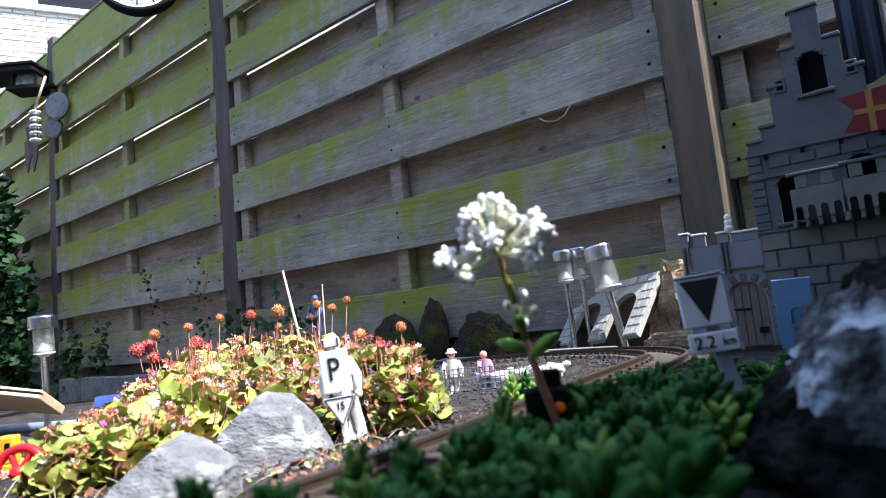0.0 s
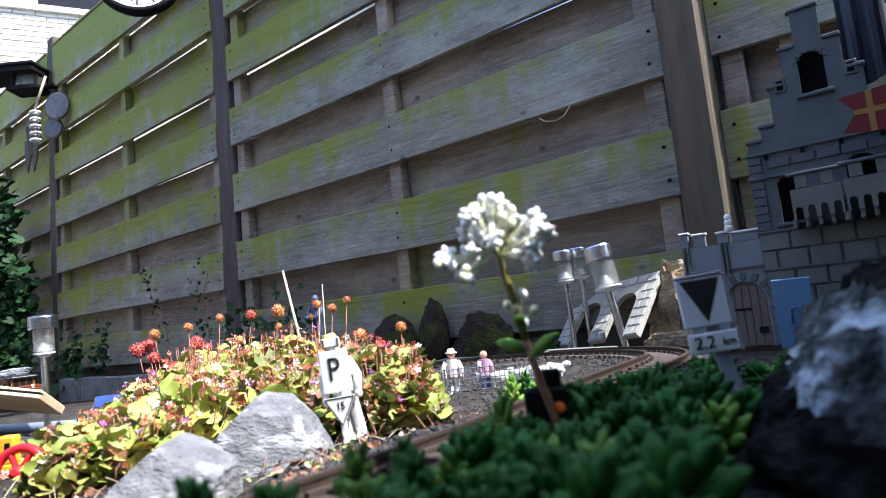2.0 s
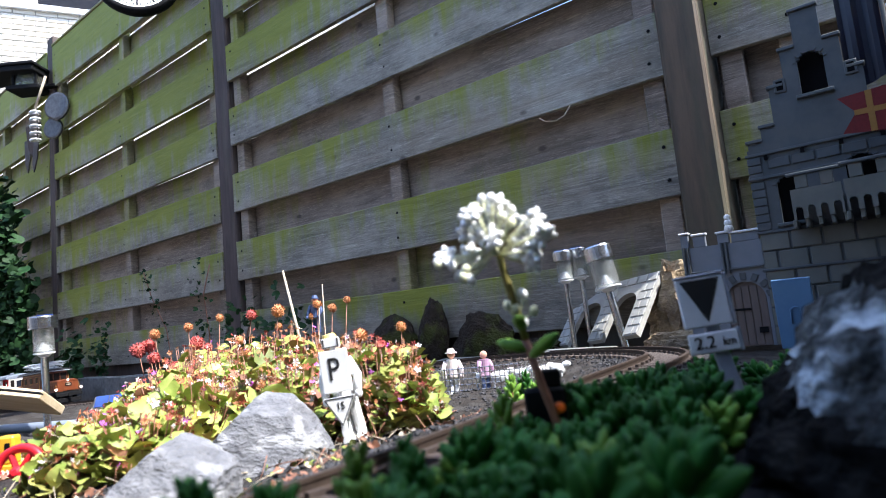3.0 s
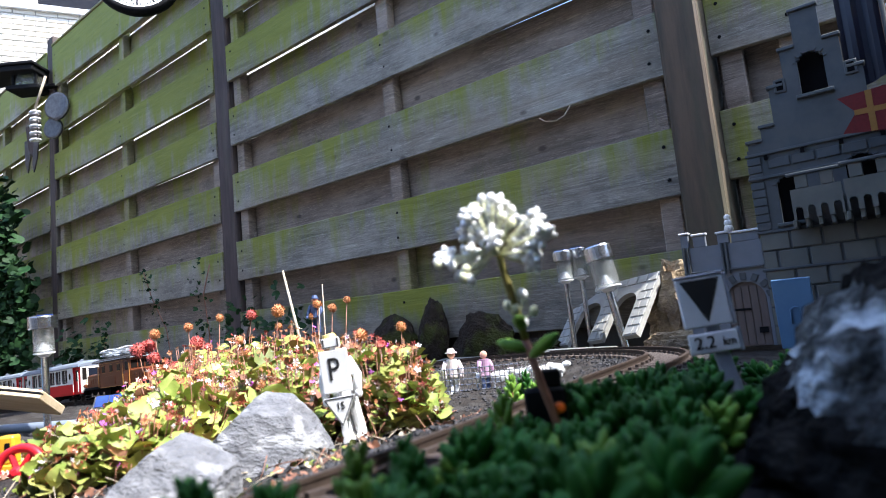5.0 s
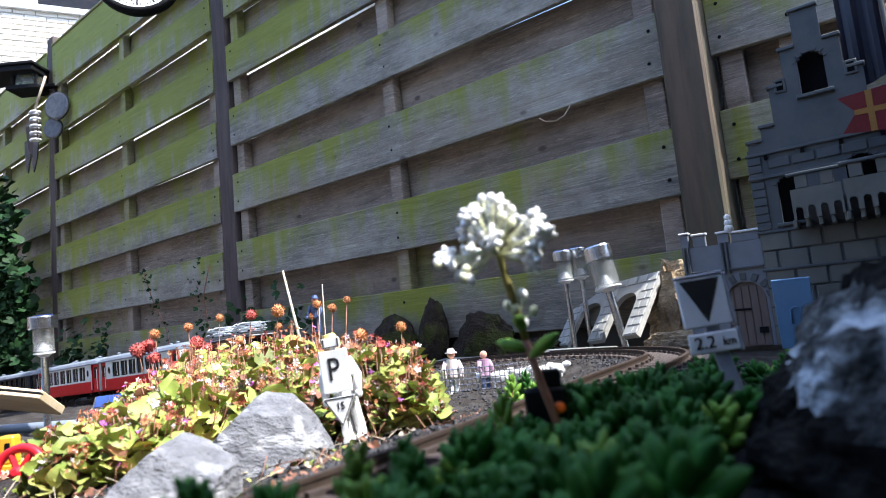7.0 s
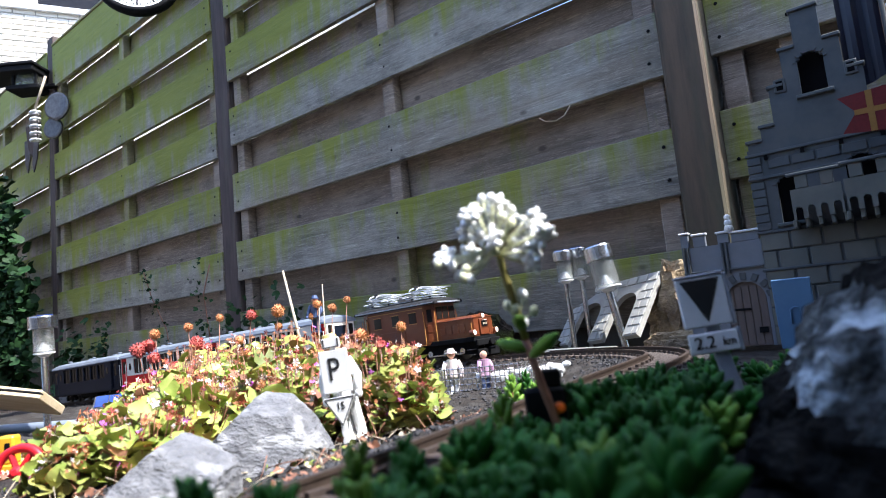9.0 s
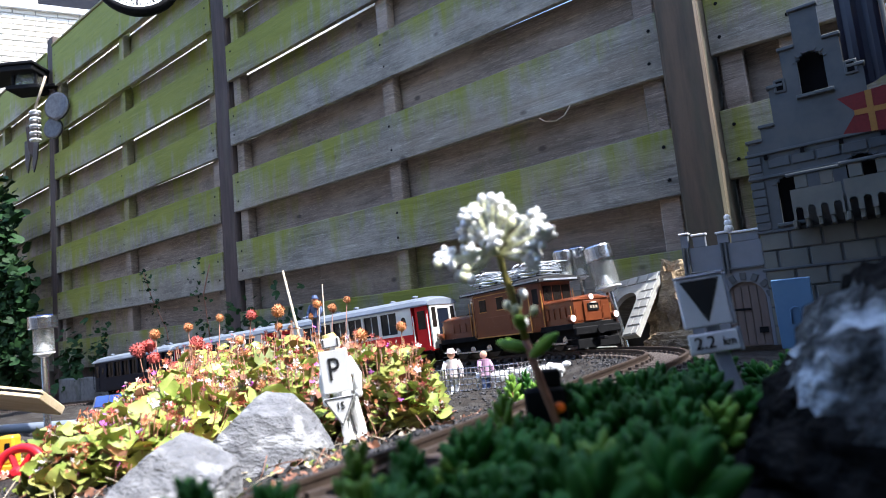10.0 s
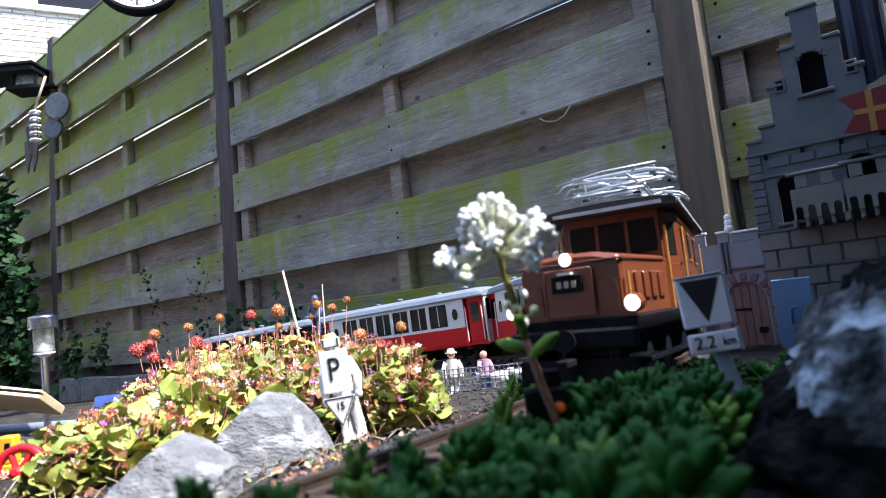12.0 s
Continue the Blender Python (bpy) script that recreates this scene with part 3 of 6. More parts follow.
        wheelset(bg_, xx - 0.035), wheelset(bg_, xx + 0.035)
    return c


coaches = [coach("cream", "red", "red and cream model railway coach with silver roof"),
           coach("cream", "red", "red and cream model railway coach with silver roof"),
           coach("navy", "navy", "dark blue model railway coach with silver roof")]


def locomotive():
    loco = thing("locomotive", "brown six-axle model electric locomotive with folded pantographs", "locomotive")
    # cab with slanted door corners
    h, W, wf, dc = 0.123, 0.058, 0.045, 0.03
    plan = [(h, -wf), (h, wf), (h - dc, W), (-h + dc, W), (-h, wf), (-h, -wf), (-h + dc, -W), (h - dc, -W)]
    bm = bmesh.new()
    prism(bm, plan, 0.046, 0.150, axes="xy")
    cab = part("cab_body", bm, "brown", loco)
    slant = math.degrees(math.atan2(W - wf, dc))
    for sy in (-1, 1):
        yo = sy * W
        part("louvre_panel", bm_box(-0.052, 0.03, yo - 0.0016, yo + 0.0016, 0.056, 0.092, 0.0006), "brown", cab)
        for k in range(6):
            part("louvre", bm_box(-0.048, 0.026, yo - 0.0026, yo + 0.0026, 0.059 + k * 0.0055, 0.0605 + k * 0.0055), "brown", cab)
        for xx in (-0.074, -0.012, 0.046):
            w = part("side_window", bm_box(xx, xx + 0.024, yo - 0.001, yo + 0.001, 0.106, 0.134, 0.0004), "glass", cab)
            for zz in (0.1045, 0.134):
                part("window_frame", bm_box(xx - 0.001, xx + 0.025, yo - 0.0018, yo + 0.0018, zz, zz + 0.0018), "brown_trim", w)
        part("trim_strip", bm_box(-h + dc, h - dc, yo - 0.0014, yo + 0.0014, 0.142, 0.144), "brown_trim", cab)
        part("sill_strip", bm_box(-h + dc, h - dc, yo - 0.0016, yo + 0.0016, 0.046, 0.0485), "brown_trim", cab)
        for sx in (-1, 1):
            m = pose(sx * (h - dc / 2), sy * (W + wf) / 2, 0, 0, 0, -slant * sx * sy)
            d = part("cab_door", bm_box(-0.0125, 0.0125, -0.0016, 0.0016, 0.049, 0.146, 0.0008), "brown", cab)
            d.matrix_basis = m
            part("door_pane", bm_box(-0.0065, 0.0065, sy * 0.0016 - 0.0006, sy * 0.0016 + 0.0006, 0.104, 0.137, 0.0003), "glass", d)
            for za, zb in ((0.056, 0.074), (0.078, 0.096)):
                part("door_panel", bm_box(-0.008, 0.008, sy * 0.002 - 0.0008, sy * 0.002 + 0.0008, za, zb, 0.0005), "brown", d)
            for dx in (-0.015, 0.015):
                part("handrail", bm_cyl((dx, sy * 0.005, 0.05), (dx, sy * 0.005, 0.132), 0.0013, n=6), "brown_trim", d)
            part("door_handle", bm_box(-0.011, -0.008, sy * 0.003 - 0.0008, sy * 0.003 + 0.0008, 0.094, 0.097), "steel", d)
    for sx in (-1, 1):
        for y in (-0.029, 0.0, 0.029):
            part("front_window", bm_box(sx * (h + 0.0006) - 0.001, sx * (h + 0.0006) + 0.001, y - 0.0125, y + 0.0125, 0.109, 0.141, 0.0005), "glass", cab)
    roof = part("roof", bm_shell(-h - 0.016, h + 0.016, W + 0.007, 0.149, 0.154, 0.166), "roof_dark", loco)
    for sy in (-1, 1):
        part("gutter", bm_box(-h - 0.01, h + 0.01, sy * (W + 0.0075) - 0.001, sy * (W + 0.0075) + 0.001, 0.1515, 0.1545), "pale_metal", roof)
    for sx in (-1, 1):
        part("gutter", bm_box(sx * (h + 0.0165) - 0.001, sx * (h + 0.0165) + 0.001, -0.052, 0.052, 0.151, 0.1545), "pale_metal", roof)
    part("roof_walkway", bm_box(-h + 0.01, h - 0.01, -0.03, 0.03, 0.1672, 0.1690), "pale_metal", roof)
    for sgn in (-1, 1):
        p = pantograph(sgn, loco)
        for dx in (-0.03, 0.03):
            for y in (-0.026, 0.026):
                i = part("insulator", bm_lathe([(0.003, 0), (0.0045, 0.002), (0.003, 0.004), (0.0045, 0.006), (0.003, 0.008)], 10), "black", p)
                i.matrix_basis = pose(sgn * 0.07 + dx, y, 0.166)
    part("roof_equipment", bm_cyl((-0.02, 0, 0.176), (0.02, 0, 0.176), 0.009, n=14), "dark_steel", loco)
    trucks = []
    for sgn in (1, -1):
        t = part("front_truck" if sgn > 0 else "rear_truck", truck_frame(), "black", loco)
        hood = part("hood", hood_mesh(sgn), "brown", t)
        trucks.append(t)
        nose = sgn * 0.092
        # framed middle panel, ribs beside it and the ledge along the hood's top
        part("front_panel", bm_box(nose - 0.003, nose + 0.003, -0.021, 0.021, 0.056, 0.096, 0.0012), "brown", hood)
        for y in (-0.021, 0.021):
            part("panel_edge", bm_box(nose + sgn * 0.0032 - 0.0008, nose + sgn * 0.0032 + 0.0008, y - 0.0009, y + 0.0009, 0.056, 0.094), "brown", hood)
        part("panel_edge", bm_box(nose + sgn * 0.0032 - 0.0008, nose + sgn * 0.0032 + 0.0008, -0.020, 0.020, 0.0565, 0.058), "brown", hood)
        for y in (-0.033, 0.033):
            bm = bmesh.new()
            prism(bm, arch_outline(y - 0.008, y + 0.008, 0.058, 0.078, 8), nose - 0.0012, nose + 0.0012, axes="yz")
            part("arched_panel", bm, "brown", hood)
        for sy in (-1, 1):
            part("hood_ledge", bm_box(min(sgn * -0.02, nose), max(sgn * -0.02, nose), sy * 0.045 - 0.0016, sy * 0.045 + 0.0016, 0.0985, 0.1005, 0.0004), "brown", hood)
            for k in range(4):
                xx = sgn * (0.0 + k * 0.02)
                part("side_louvre", bm_box(xx - 0.007, xx + 0.007, sy * 0.046 - 0.0012, sy * 0.046 + 0.0012, 0.066, 0.088, 0.0005), "brown", hood)
        part("hood_ledge", bm_box(nose - 0.0018, nose + 0.0018, -0.045, 0.045, 0.0985, 0.1005, 0.0004), "brown", hood)
        for y in (-0.0525, 0.0525):
            l = part("headlamp", bm_lathe([(0.006, 0), (0.0072, 0.004), (0.0072, 0.014), (0.0066, 0.0145)], 16), "brown", t)
            l.matrix_basis = pose(nose - sgn * 0.008, y, 0.0635, 0, sgn * 90, 0)
            q = part("lens", bm_lathe([(0.0062, 0), (0.0045, 0.0015), (0.002, 0.0022)], 16), "lens" if sgn > 0 else "glass", l)
            q.matrix_basis = pose(0, 0, 0.0145)
            part("lamp_bracket", bm_box(nose - 0.003, nose + 0.003, min(y * 0.8, y), max(y * 0.8, y), 0.054, 0.058), "brown", t)
        l = part("headlamp", bm_lathe([(0.005, 0), (0.0064, 0.004), (0.0064, 0.014), (0.0058, 0.0145)], 16), "brown", t)
        l.matrix_basis = pose(nose - sgn * 0.012, 0, 0.103, 0, sgn * 90, 0)
        q = part("lens", bm_lathe([(0.0055, 0), (0.0042, 0.0015), (0.002, 0.0025)], 16), "lens" if sgn > 0 else "glass", l)
        q.matrix_basis = pose(0, 0, 0.0145)
        part("number_plate", bm_box(nose + sgn * 0.0042 - 0.0008, nose + sgn * 0.0042 + 0.0008, -0.0135, 0.0135, 0.076, 0.090, 0.0004), "black", t)
        for k in range(3):
            part("plate_bar", bm_box(nose + sgn * 0.0054 - 0.0005, nose + sgn * 0.0054 + 0.0005, -0.0085 + k * 0.0065, -0.0045 + k * 0.0065, 0.080, 0.0855), "twig", t)
        part("lamp_shelf", bm_box(nose + sgn * 0.005 - 0.003, nose + sgn * 0.005 + 0.003, -0.006, 0.006, 0.0905, 0.0925), "cream", t)
        part("buffer_beam", bm_box(nose - 0.004 + sgn * 0.008, nose + 0.004 + sgn * 0.008, -0.055, 0.055, 0.030, 0.046, 0.002), "black", t)
        part("buffer", bm_lathe([(0.004, 0), (0.004, 0.006), (0.009, 0.007), (0.009, 0.009)], 16), "black", t).matrix_basis = pose(nose + sgn * 0.012, 0, 0.038, 0, sgn * 90, 0)
        part("coupler", bm_box(min(nose + sgn * 0.01, nose + sgn * 0.03), max(nose + sgn * 0.01, nose + sgn * 0.03), -0.005, 0.005, 0.018, 0.024, 0.001), "black", t)
        part("snow_plough", bm_box(nose - 0.003 + sgn * 0.005, nose + 0.003 + sgn * 0.005, -0.05, 0.05, 0.004, 0.022, 0.001), "black", t)
        for y in (-0.05, 0.05):
            for zz in (0.010, 0.022):
                part("step", bm_box(nose - 0.012 * sgn - 0.01, nose - 0.012 * sgn + 0.01, y - 0.008, y + 0.008, zz, zz + 0.002), "dark_steel", t)
            part("handrail", bm_cyl((nose - sgn * 0.004, y * 0.97, 0.046), (nose - sgn * 0.004, y * 0.97, 0.088), 0.0012, n=6), "brown_trim", t)
        for k in (-0.05, 0.0, 0.05):
            wheelset(t, k, 0.022)
            for y in (-0.042, 0.042):
                part("crank", bm_cyl((k, y, 0.022), (k, y * 1.08, 0.022), 0.008, n=12), "steel", t)
        for y in (-0.046, 0.046):
            part("coupling_rod", bm_box(-0.054, 0.054, y - 0.0015, y + 0.0015, 0.014, 0.019, 0.0006), "steel", t)
    return loco, trucks[0], trucks[1]


def truck_frame():
    bm = bmesh.new()
    for sgn in (-1, 1):
        box(bm, -0.092, 0.092, sgn * 0.037 - 0.002, sgn * 0.037 + 0.002, 0.012, 0.044, 0.001)
    box(bm, -0.094, 0.094, -0.054, 0.054, 0.042, 0.0535, 0.001)
    return bm


def hood_mesh(sgn):
    """The engine hood in front of the cab, with straight sides, eased shoulders and a gently crowned top."""
    bm = bmesh.new()
    xa, xb = sgn * -0.032, sgn * 0.092
    rows = []
    for x, k in ((xa, 1.0), (xb - sgn * 0.006, 1.0), (xb, 0.965)):
        w, t = 0.045 * k, 0.108 - 0.10 * (1 - k)
        rows.append([bm.verts.new((x, y, z)) for y, z in ((-w, 0.054), (-w, t - 0.010), (-w + 0.004, t - 0.005), (-w * 0.5, t - 0.001),
                     (0, t), (w * 0.5, t - 0.001), (w - 0.004, t - 0.005), (w, t - 0.010), (w, 0.054))])
    for a, b in zip(rows, rows[1:]):
        for k in range(9):
            bm.faces.new((a[k], a[(k + 1) % 9], b[(k + 1) % 9], b[k]))
    bm.faces.new(rows[0][::-1]), bm.faces.new(rows[-1])
    bmesh.ops.recalc_face_normals(bm, faces=bm.faces)
    return bm


def pantograph(sgn, loco):
    """A folded diamond pantograph: base frame, a flat stack of arms and cross tubes, and two bowed contact strips."""
    c = sgn * 0.07
    z = 0.174
    bm = bmesh.new()
    sweep(bm, [(c - 0.045, -0.034, z), (c + 0.045, -0.034, z), (c + 0.045, 0.034, z), (c - 0.045, 0.034, z), (c - 0.045, -0.0339, z)], 0.0018)
    p = part("pantograph", bm, "pale_metal", loco, "folded silver pantograph")

    def rod(name, pts, r):
        b = bmesh.new()
        sweep(b, pts, r)
        part(name, b, "pale_metal", p)
    for y in (-0.036, 0.036):
        rod("arm", [(c - 0.04, y, z + 0.002), (c, y * 0.85, z + 0.010), (c + 0.055, y * 0.6, z + 0.013)], 0.0014)
        rod("arm", [(c + 0.04, y, z + 0.002), (c, y * 0.85, z + 0.013), (c - 0.055, y * 0.6, z + 0.017)], 0.0014)
        rod("brace", [(c - 0.055, y * 0.6, z + 0.017), (c + 0.04, -y, z + 0.006)], 0.0011)
        rod("brace", [(c + 0.05, y * 0.9, z + 0.020), (c - 0.04, -y, z + 0.009)], 0.0011)
    # cross tubes lying over one another
    for k, (dx, half, zz) in enumerate(((-0.052, 0.040, 0.006), (-0.034, 0.046, 0.012), (-0.02, 0.05, 0.018), (0.006, 0.048, 0.015), (0.022, 0.052, 0.008), (0.036, 0.044, 0.013), (0.05, 0.05, 0.018))):
        tip = 0.003 * (1 if k % 2 else -1)
        rod("cross_tube", [(c + dx, -half, z + zz + tip), (c + dx + 0.004, 0, z + zz + 0.002), (c + dx, half, z + zz - tip)], 0.0015)
    for dx in (-0.012, 0.012):
        rod("contact_strip", [(c + dx, -0.060, z + 0.014), (c + dx, -0.052, z + 0.021), (c + dx, -0.036, z + 0.025), (c + dx, 0.036, z + 0.025), (c + dx, 0.052, z + 0.021), (c + dx, 0.060, z + 0.014)], 0.002)
    rod("spacer", [(c - 0.012, 0, z + 0.025), (c + 0.012, 0, z + 0.025)], 0.0016)
    for y in (-0.04, 0.04):
        part("spring_box", bm_box(c - 0.006, c + 0.006, y - 0.003, y + 0.003, z + 0.019, z + 0.030, 0.001), "dark_steel", p)
    return p


loco, front_truck, rear_truck = locomotive()


# ---- kerb of loose concrete blocks along the foot of the fence ----
def kerb_stones():
    x = -1.5
    rnd = random.Random(5)
    while x < 1.74:
        w = rnd.uniform(0.22, 0.3)
        zt = -0.05 + 0.006 * (x + 1.5) + rnd.uniform(-0.003, 0.003)
        bm = bm_box(x, min(x + w - 0.006, 1.78), -0.135 + rnd.uniform(-0.004, 0.004), -0.085, zt - 0.14, zt, 0.005)
        for v in bm.verts:
            v.co += Vector((0, 1, 1)) * 0.003 * noise.noise(v.co * 30)
        tagged(part("kerb_stone", bm, "kerb", None), "grey weathered concrete edging block beside the track", "kerb", "edging blocks")
        x += w
    bm = bm_box(1.44, 1.64, -0.2, -0.16, -0.09, -0.016, 0.004, m=None)
    tagged(part("kerb_stone", bm, "kerb", None), "pale weathered concrete edging block beside the track", "kerb", "edging blocks")


kerb_stones()


# ---- pale brick house behind the fence, and unseen walls and slab added to shape light ----
def neighbour_house():
    m = Matrix.Translation((-5.6, 0.6, 0)) @ pose(0, 0, 0, 0, 0, 62)
    h = thing("house", "pale yellow brick house behind the fence", "house", m)
    part("wall", bm_box(-3.0, 7.0, 0.012, 0.3, -0.6, 4.95), "mortar", h)
    me = None
    rnd = random.Random(2)
    k = 0
    for j in range(26):
        for i in range(11):
            x = -0.9 + i * 0.22 + (0.11 if j % 2 else 0)
            z = 2.75 + j * 0.066
            if me is None:
                me = part("brick", bm_box(-0.104, 0.104, -0.002, 0.02, -0.027, 0.027, 0.003), "brick", h)
                me.matrix_basis = pose(x, 0, z)
            else:
                share("brick", me, pose(x, rnd.uniform(-0.002, 0.002), z), h)
    part("fascia", bm_box(-3.1, 7.1, -0.25, -0.21, 4.92, 5.1, 0.01), "grey", h)
    part("soffit", bm_box(-3.1, 7.1, -0.21, 0.3, 4.95, 5.0), "white", h)
    r = bmesh.new()
    prism(r, [(-0.3, 5.1), (0.3, 5.1), (3.4, 6.9), (3.4, 6.7)], -3.1, 7.1, axes="yz")
    part("roof", r, "post", h)
    w = part("window", bm_box(0.55, 1.6, -0.02, 0.02, 4.16, 4.8, 0.004), "glass", h)
    part("window_frame", bm_box(0.2, 1.65, -0.05, 0.008, 4.09, 4.16, 0.004), "white", w)
    part("window_frame", bm_box(0.5, 0.56, -0.03, 0.008, 4.16, 4.84, 0.004), "white", w)


neighbour_house()


def shade_and_bounce_walls():
    # Walls out of view shade bed and fence; the pale slab bounces light.
    bm = bm_box(2.42, 2.55, -7.0, -0.06, -0.4, 0.78)
    tagged(part("wall_east", bm, "post", None), "plain dark wall out of view, added to cast shade", "wall", kind="structure")
    bm = bm_box(3.2, 3.4, -8.0, -1.45, -0.4, 6.2)
    tagged(part("wall_southeast", bm, "mortar", None), "tall plain rendered wall out of view, added to block sky light", "wall", kind="structure")
    bm = bm_box(-6.0, 3.19, -4.8, -4.6, -0.4, 2.6)
    tagged(part("wall_house", bm, "mortar", None), "plain rendered wall out of view, added to cut low sky light", "wall", kind="structure")
    bm = bm_box(-3.3, -3.15, -4.598, -0.7, -0.4, 2.1)
    tagged(part("wall_west", bm, "post", None), "plain dark wall out of view, added to cast shade", "wall", kind="structure")
    bm = bm_box(1.8, 2.418, -1.75, -1.62, -0.4, 0.36)
    tagged(part("wall_south", bm, "post", None), "plain dark wall out of view, added to cast shade", "wall", kind="structure")
    bm = bm_box(-3.148, 2.418, -4.598, -2.152, -0.3, -0.02)
    tagged(part("pavement", bm, "paving", None), "pale concrete slab out of view, added to bounce light", "pavement", kind="structure")


shade_and_bounce_walls()


# ---- clock on a bracket ----
def station_clock():
    c = Matrix.Translation((-0.164, -0.284, 1.589)) @ pose(0, 0, 0, 0, 0, 52) @ pose(0, 0, 0, 82)
    k = thing("clock", "round black-rimmed station clock with white dial", "clock", c)
    part("rim", bm_lathe([(0.13, -0.03), (0.155, -0.03), (0.166, -0.01), (0.166, 0.022), (0.15, 0.028), (0.137, 0.012), (0.12, 0.012)], 40), "black", k, smooth=True)
    d = part("dial", bm_lathe([(0.139, 0.012), (0.139, 0.0145)], 40), "white", k)
    part("inner_ring", bm_lathe([(0.104, 0.0146), (0.104, 0.0155), (0.101, 0.0155), (0.101, 0.0146)], 40, False), "grey", d)
    for i in range(60):
        a = 2 * math.pi * i / 60
        L, w = (0.024, 0.0035) if i % 5 == 0 else (0.010, 0.0014)
        t = part("tick", bm_box(-w, w, 0.131 - L, 0.131, 0.0146, 0.0158), "ink", d)
        t.matrix_basis = pose(0, 0, 0, 0, 0, math.degrees(a))
    for L, w, a in ((0.075, 0.005, 40), (0.115, 0.0035, 170)):
        part("clock_hand", bm_box(-w, w, -0.02, L, 0.016, 0.018), "ink", d).matrix_basis = pose(0, 0, 0, 0, 0, a)
    part("bracket", bm_cyl((0, 0.166, 0), (0, 0.45, 0), 0.012), "black", k)
    bm = bmesh.new()
    sweep(bm, [(0, 0.44, 0), (0.15, 0.46, -0.1), (0.3, 0.46, -0.22)], 0.011)
    part("bracket", bm, "black", k)


station_clock()


# ---- lantern, discs and rope on the far post ----
def far_post_things():
    l = thing("lantern", "black metal lantern with a flat overhanging roof on the post", "lantern", pose(-2.0, -0.1, 1.66, 0, 0, 37))
    part("lid", bm_box(-0.36, 0.11, -0.11, 0.11, 0.17, 0.205, 0.004), "black", l)
    part("lid_rim", bm_box(-0.37, 0.12, -0.12, 0.12, 0.2055, 0.225, 0.004), "black", l)
    part("base", bm_box(-0.085, 0.115, -0.07, 0.07, 0.07, 0.098, 0.004), "black", l)
    for x in (-0.045, 0.095):
        for y in (-0.055, 0.055):
            part("corner_bar", bm_box(x - 0.006, x + 0.006, y - 0.006, y + 0.006, 0.0985, 0.1695), "black", l)
    part("glass", bm_box(-0.037, 0.087, -0.047, 0.047, 0.0985, 0.1695), "clear", l)
    part("bracket", bm_box(0.1, 0.2, -0.02, 0.02, 0.09, 0.11, 0.003), "black", l)
    for x, z, r in ((-1.66, 1.55, 0.085), (-1.72, 1.43, 0.065)):
        bm = bm_lathe([(r * 0.3, 0), (r, 0), (r, 0.012), (r * 0.85, 0.016), (r * 0.3, 0.014)], 24)
        d = part("disc", bm, "dark_steel", None)
        d.matrix_basis = pose(x, -0.05, z, 90, 0, 25)
        tagged(d, "grey round slate disc hanging on the post", "ornament", "hanging discs")
    rope = thing("rope", "black and white striped rope coil hanging on the post", "rope", pose(-1.9, -0.09, 1.4))
    for i in range(9):
        bm = bmesh.new()
        pts = [(0.027 * math.cos(a), 0.024 * math.sin(a), i * 0.022 + 0.003 * math.sin(a)) for a in np.linspace(0, 6.28, 12)]
        sweep(bm, pts, 0.0085, 6)
        part("turn", bm, "dark_steel" if i % 2 else "white", rope)
    bm = bmesh.new()
    sweep(bm, [(0, 0, 0.2), (0.03, 0.02, 0.3), (0.06, 0.04, 0.4)], 0.008)
    part("tail", bm, "twig", rope)
    for k, (x, z, w) in enumerate(((-2.03, 1.36, 0.03), (-2.1, 1.28, 0.026), (-1.99, 1.26, 0.022))):
        bm = bmesh.new()
        prism(bm, [(-w, 0.16), (w, 0.17), (w * 1.1, 0.05), (w * 0.3, -0.04), (-w * 0.7, 0.02)], -0.004, 0.004)
        f = part("slate", bm, "dark_steel" if k else "post", None)
        f.matrix_basis = pose(x, -0.07, z, 4, 8 * k, 15)
        tagged(f, "narrow dark slate strip hanging from the rope", "ornament", "hanging strips")
    bm = bmesh.new()
    sweep(bm, [(1.437, -0.002, 0.592), (1.46, -0.012, 0.574), (1.49, -0.016, 0.566), (1.515, -0.012, 0.575), (1.53, -0.002, 0.6)], 0.0016)
    tagged(part("wire", bm, "twig", None), "thin bent wire end sticking out of the fence", "wire")


far_post_things()


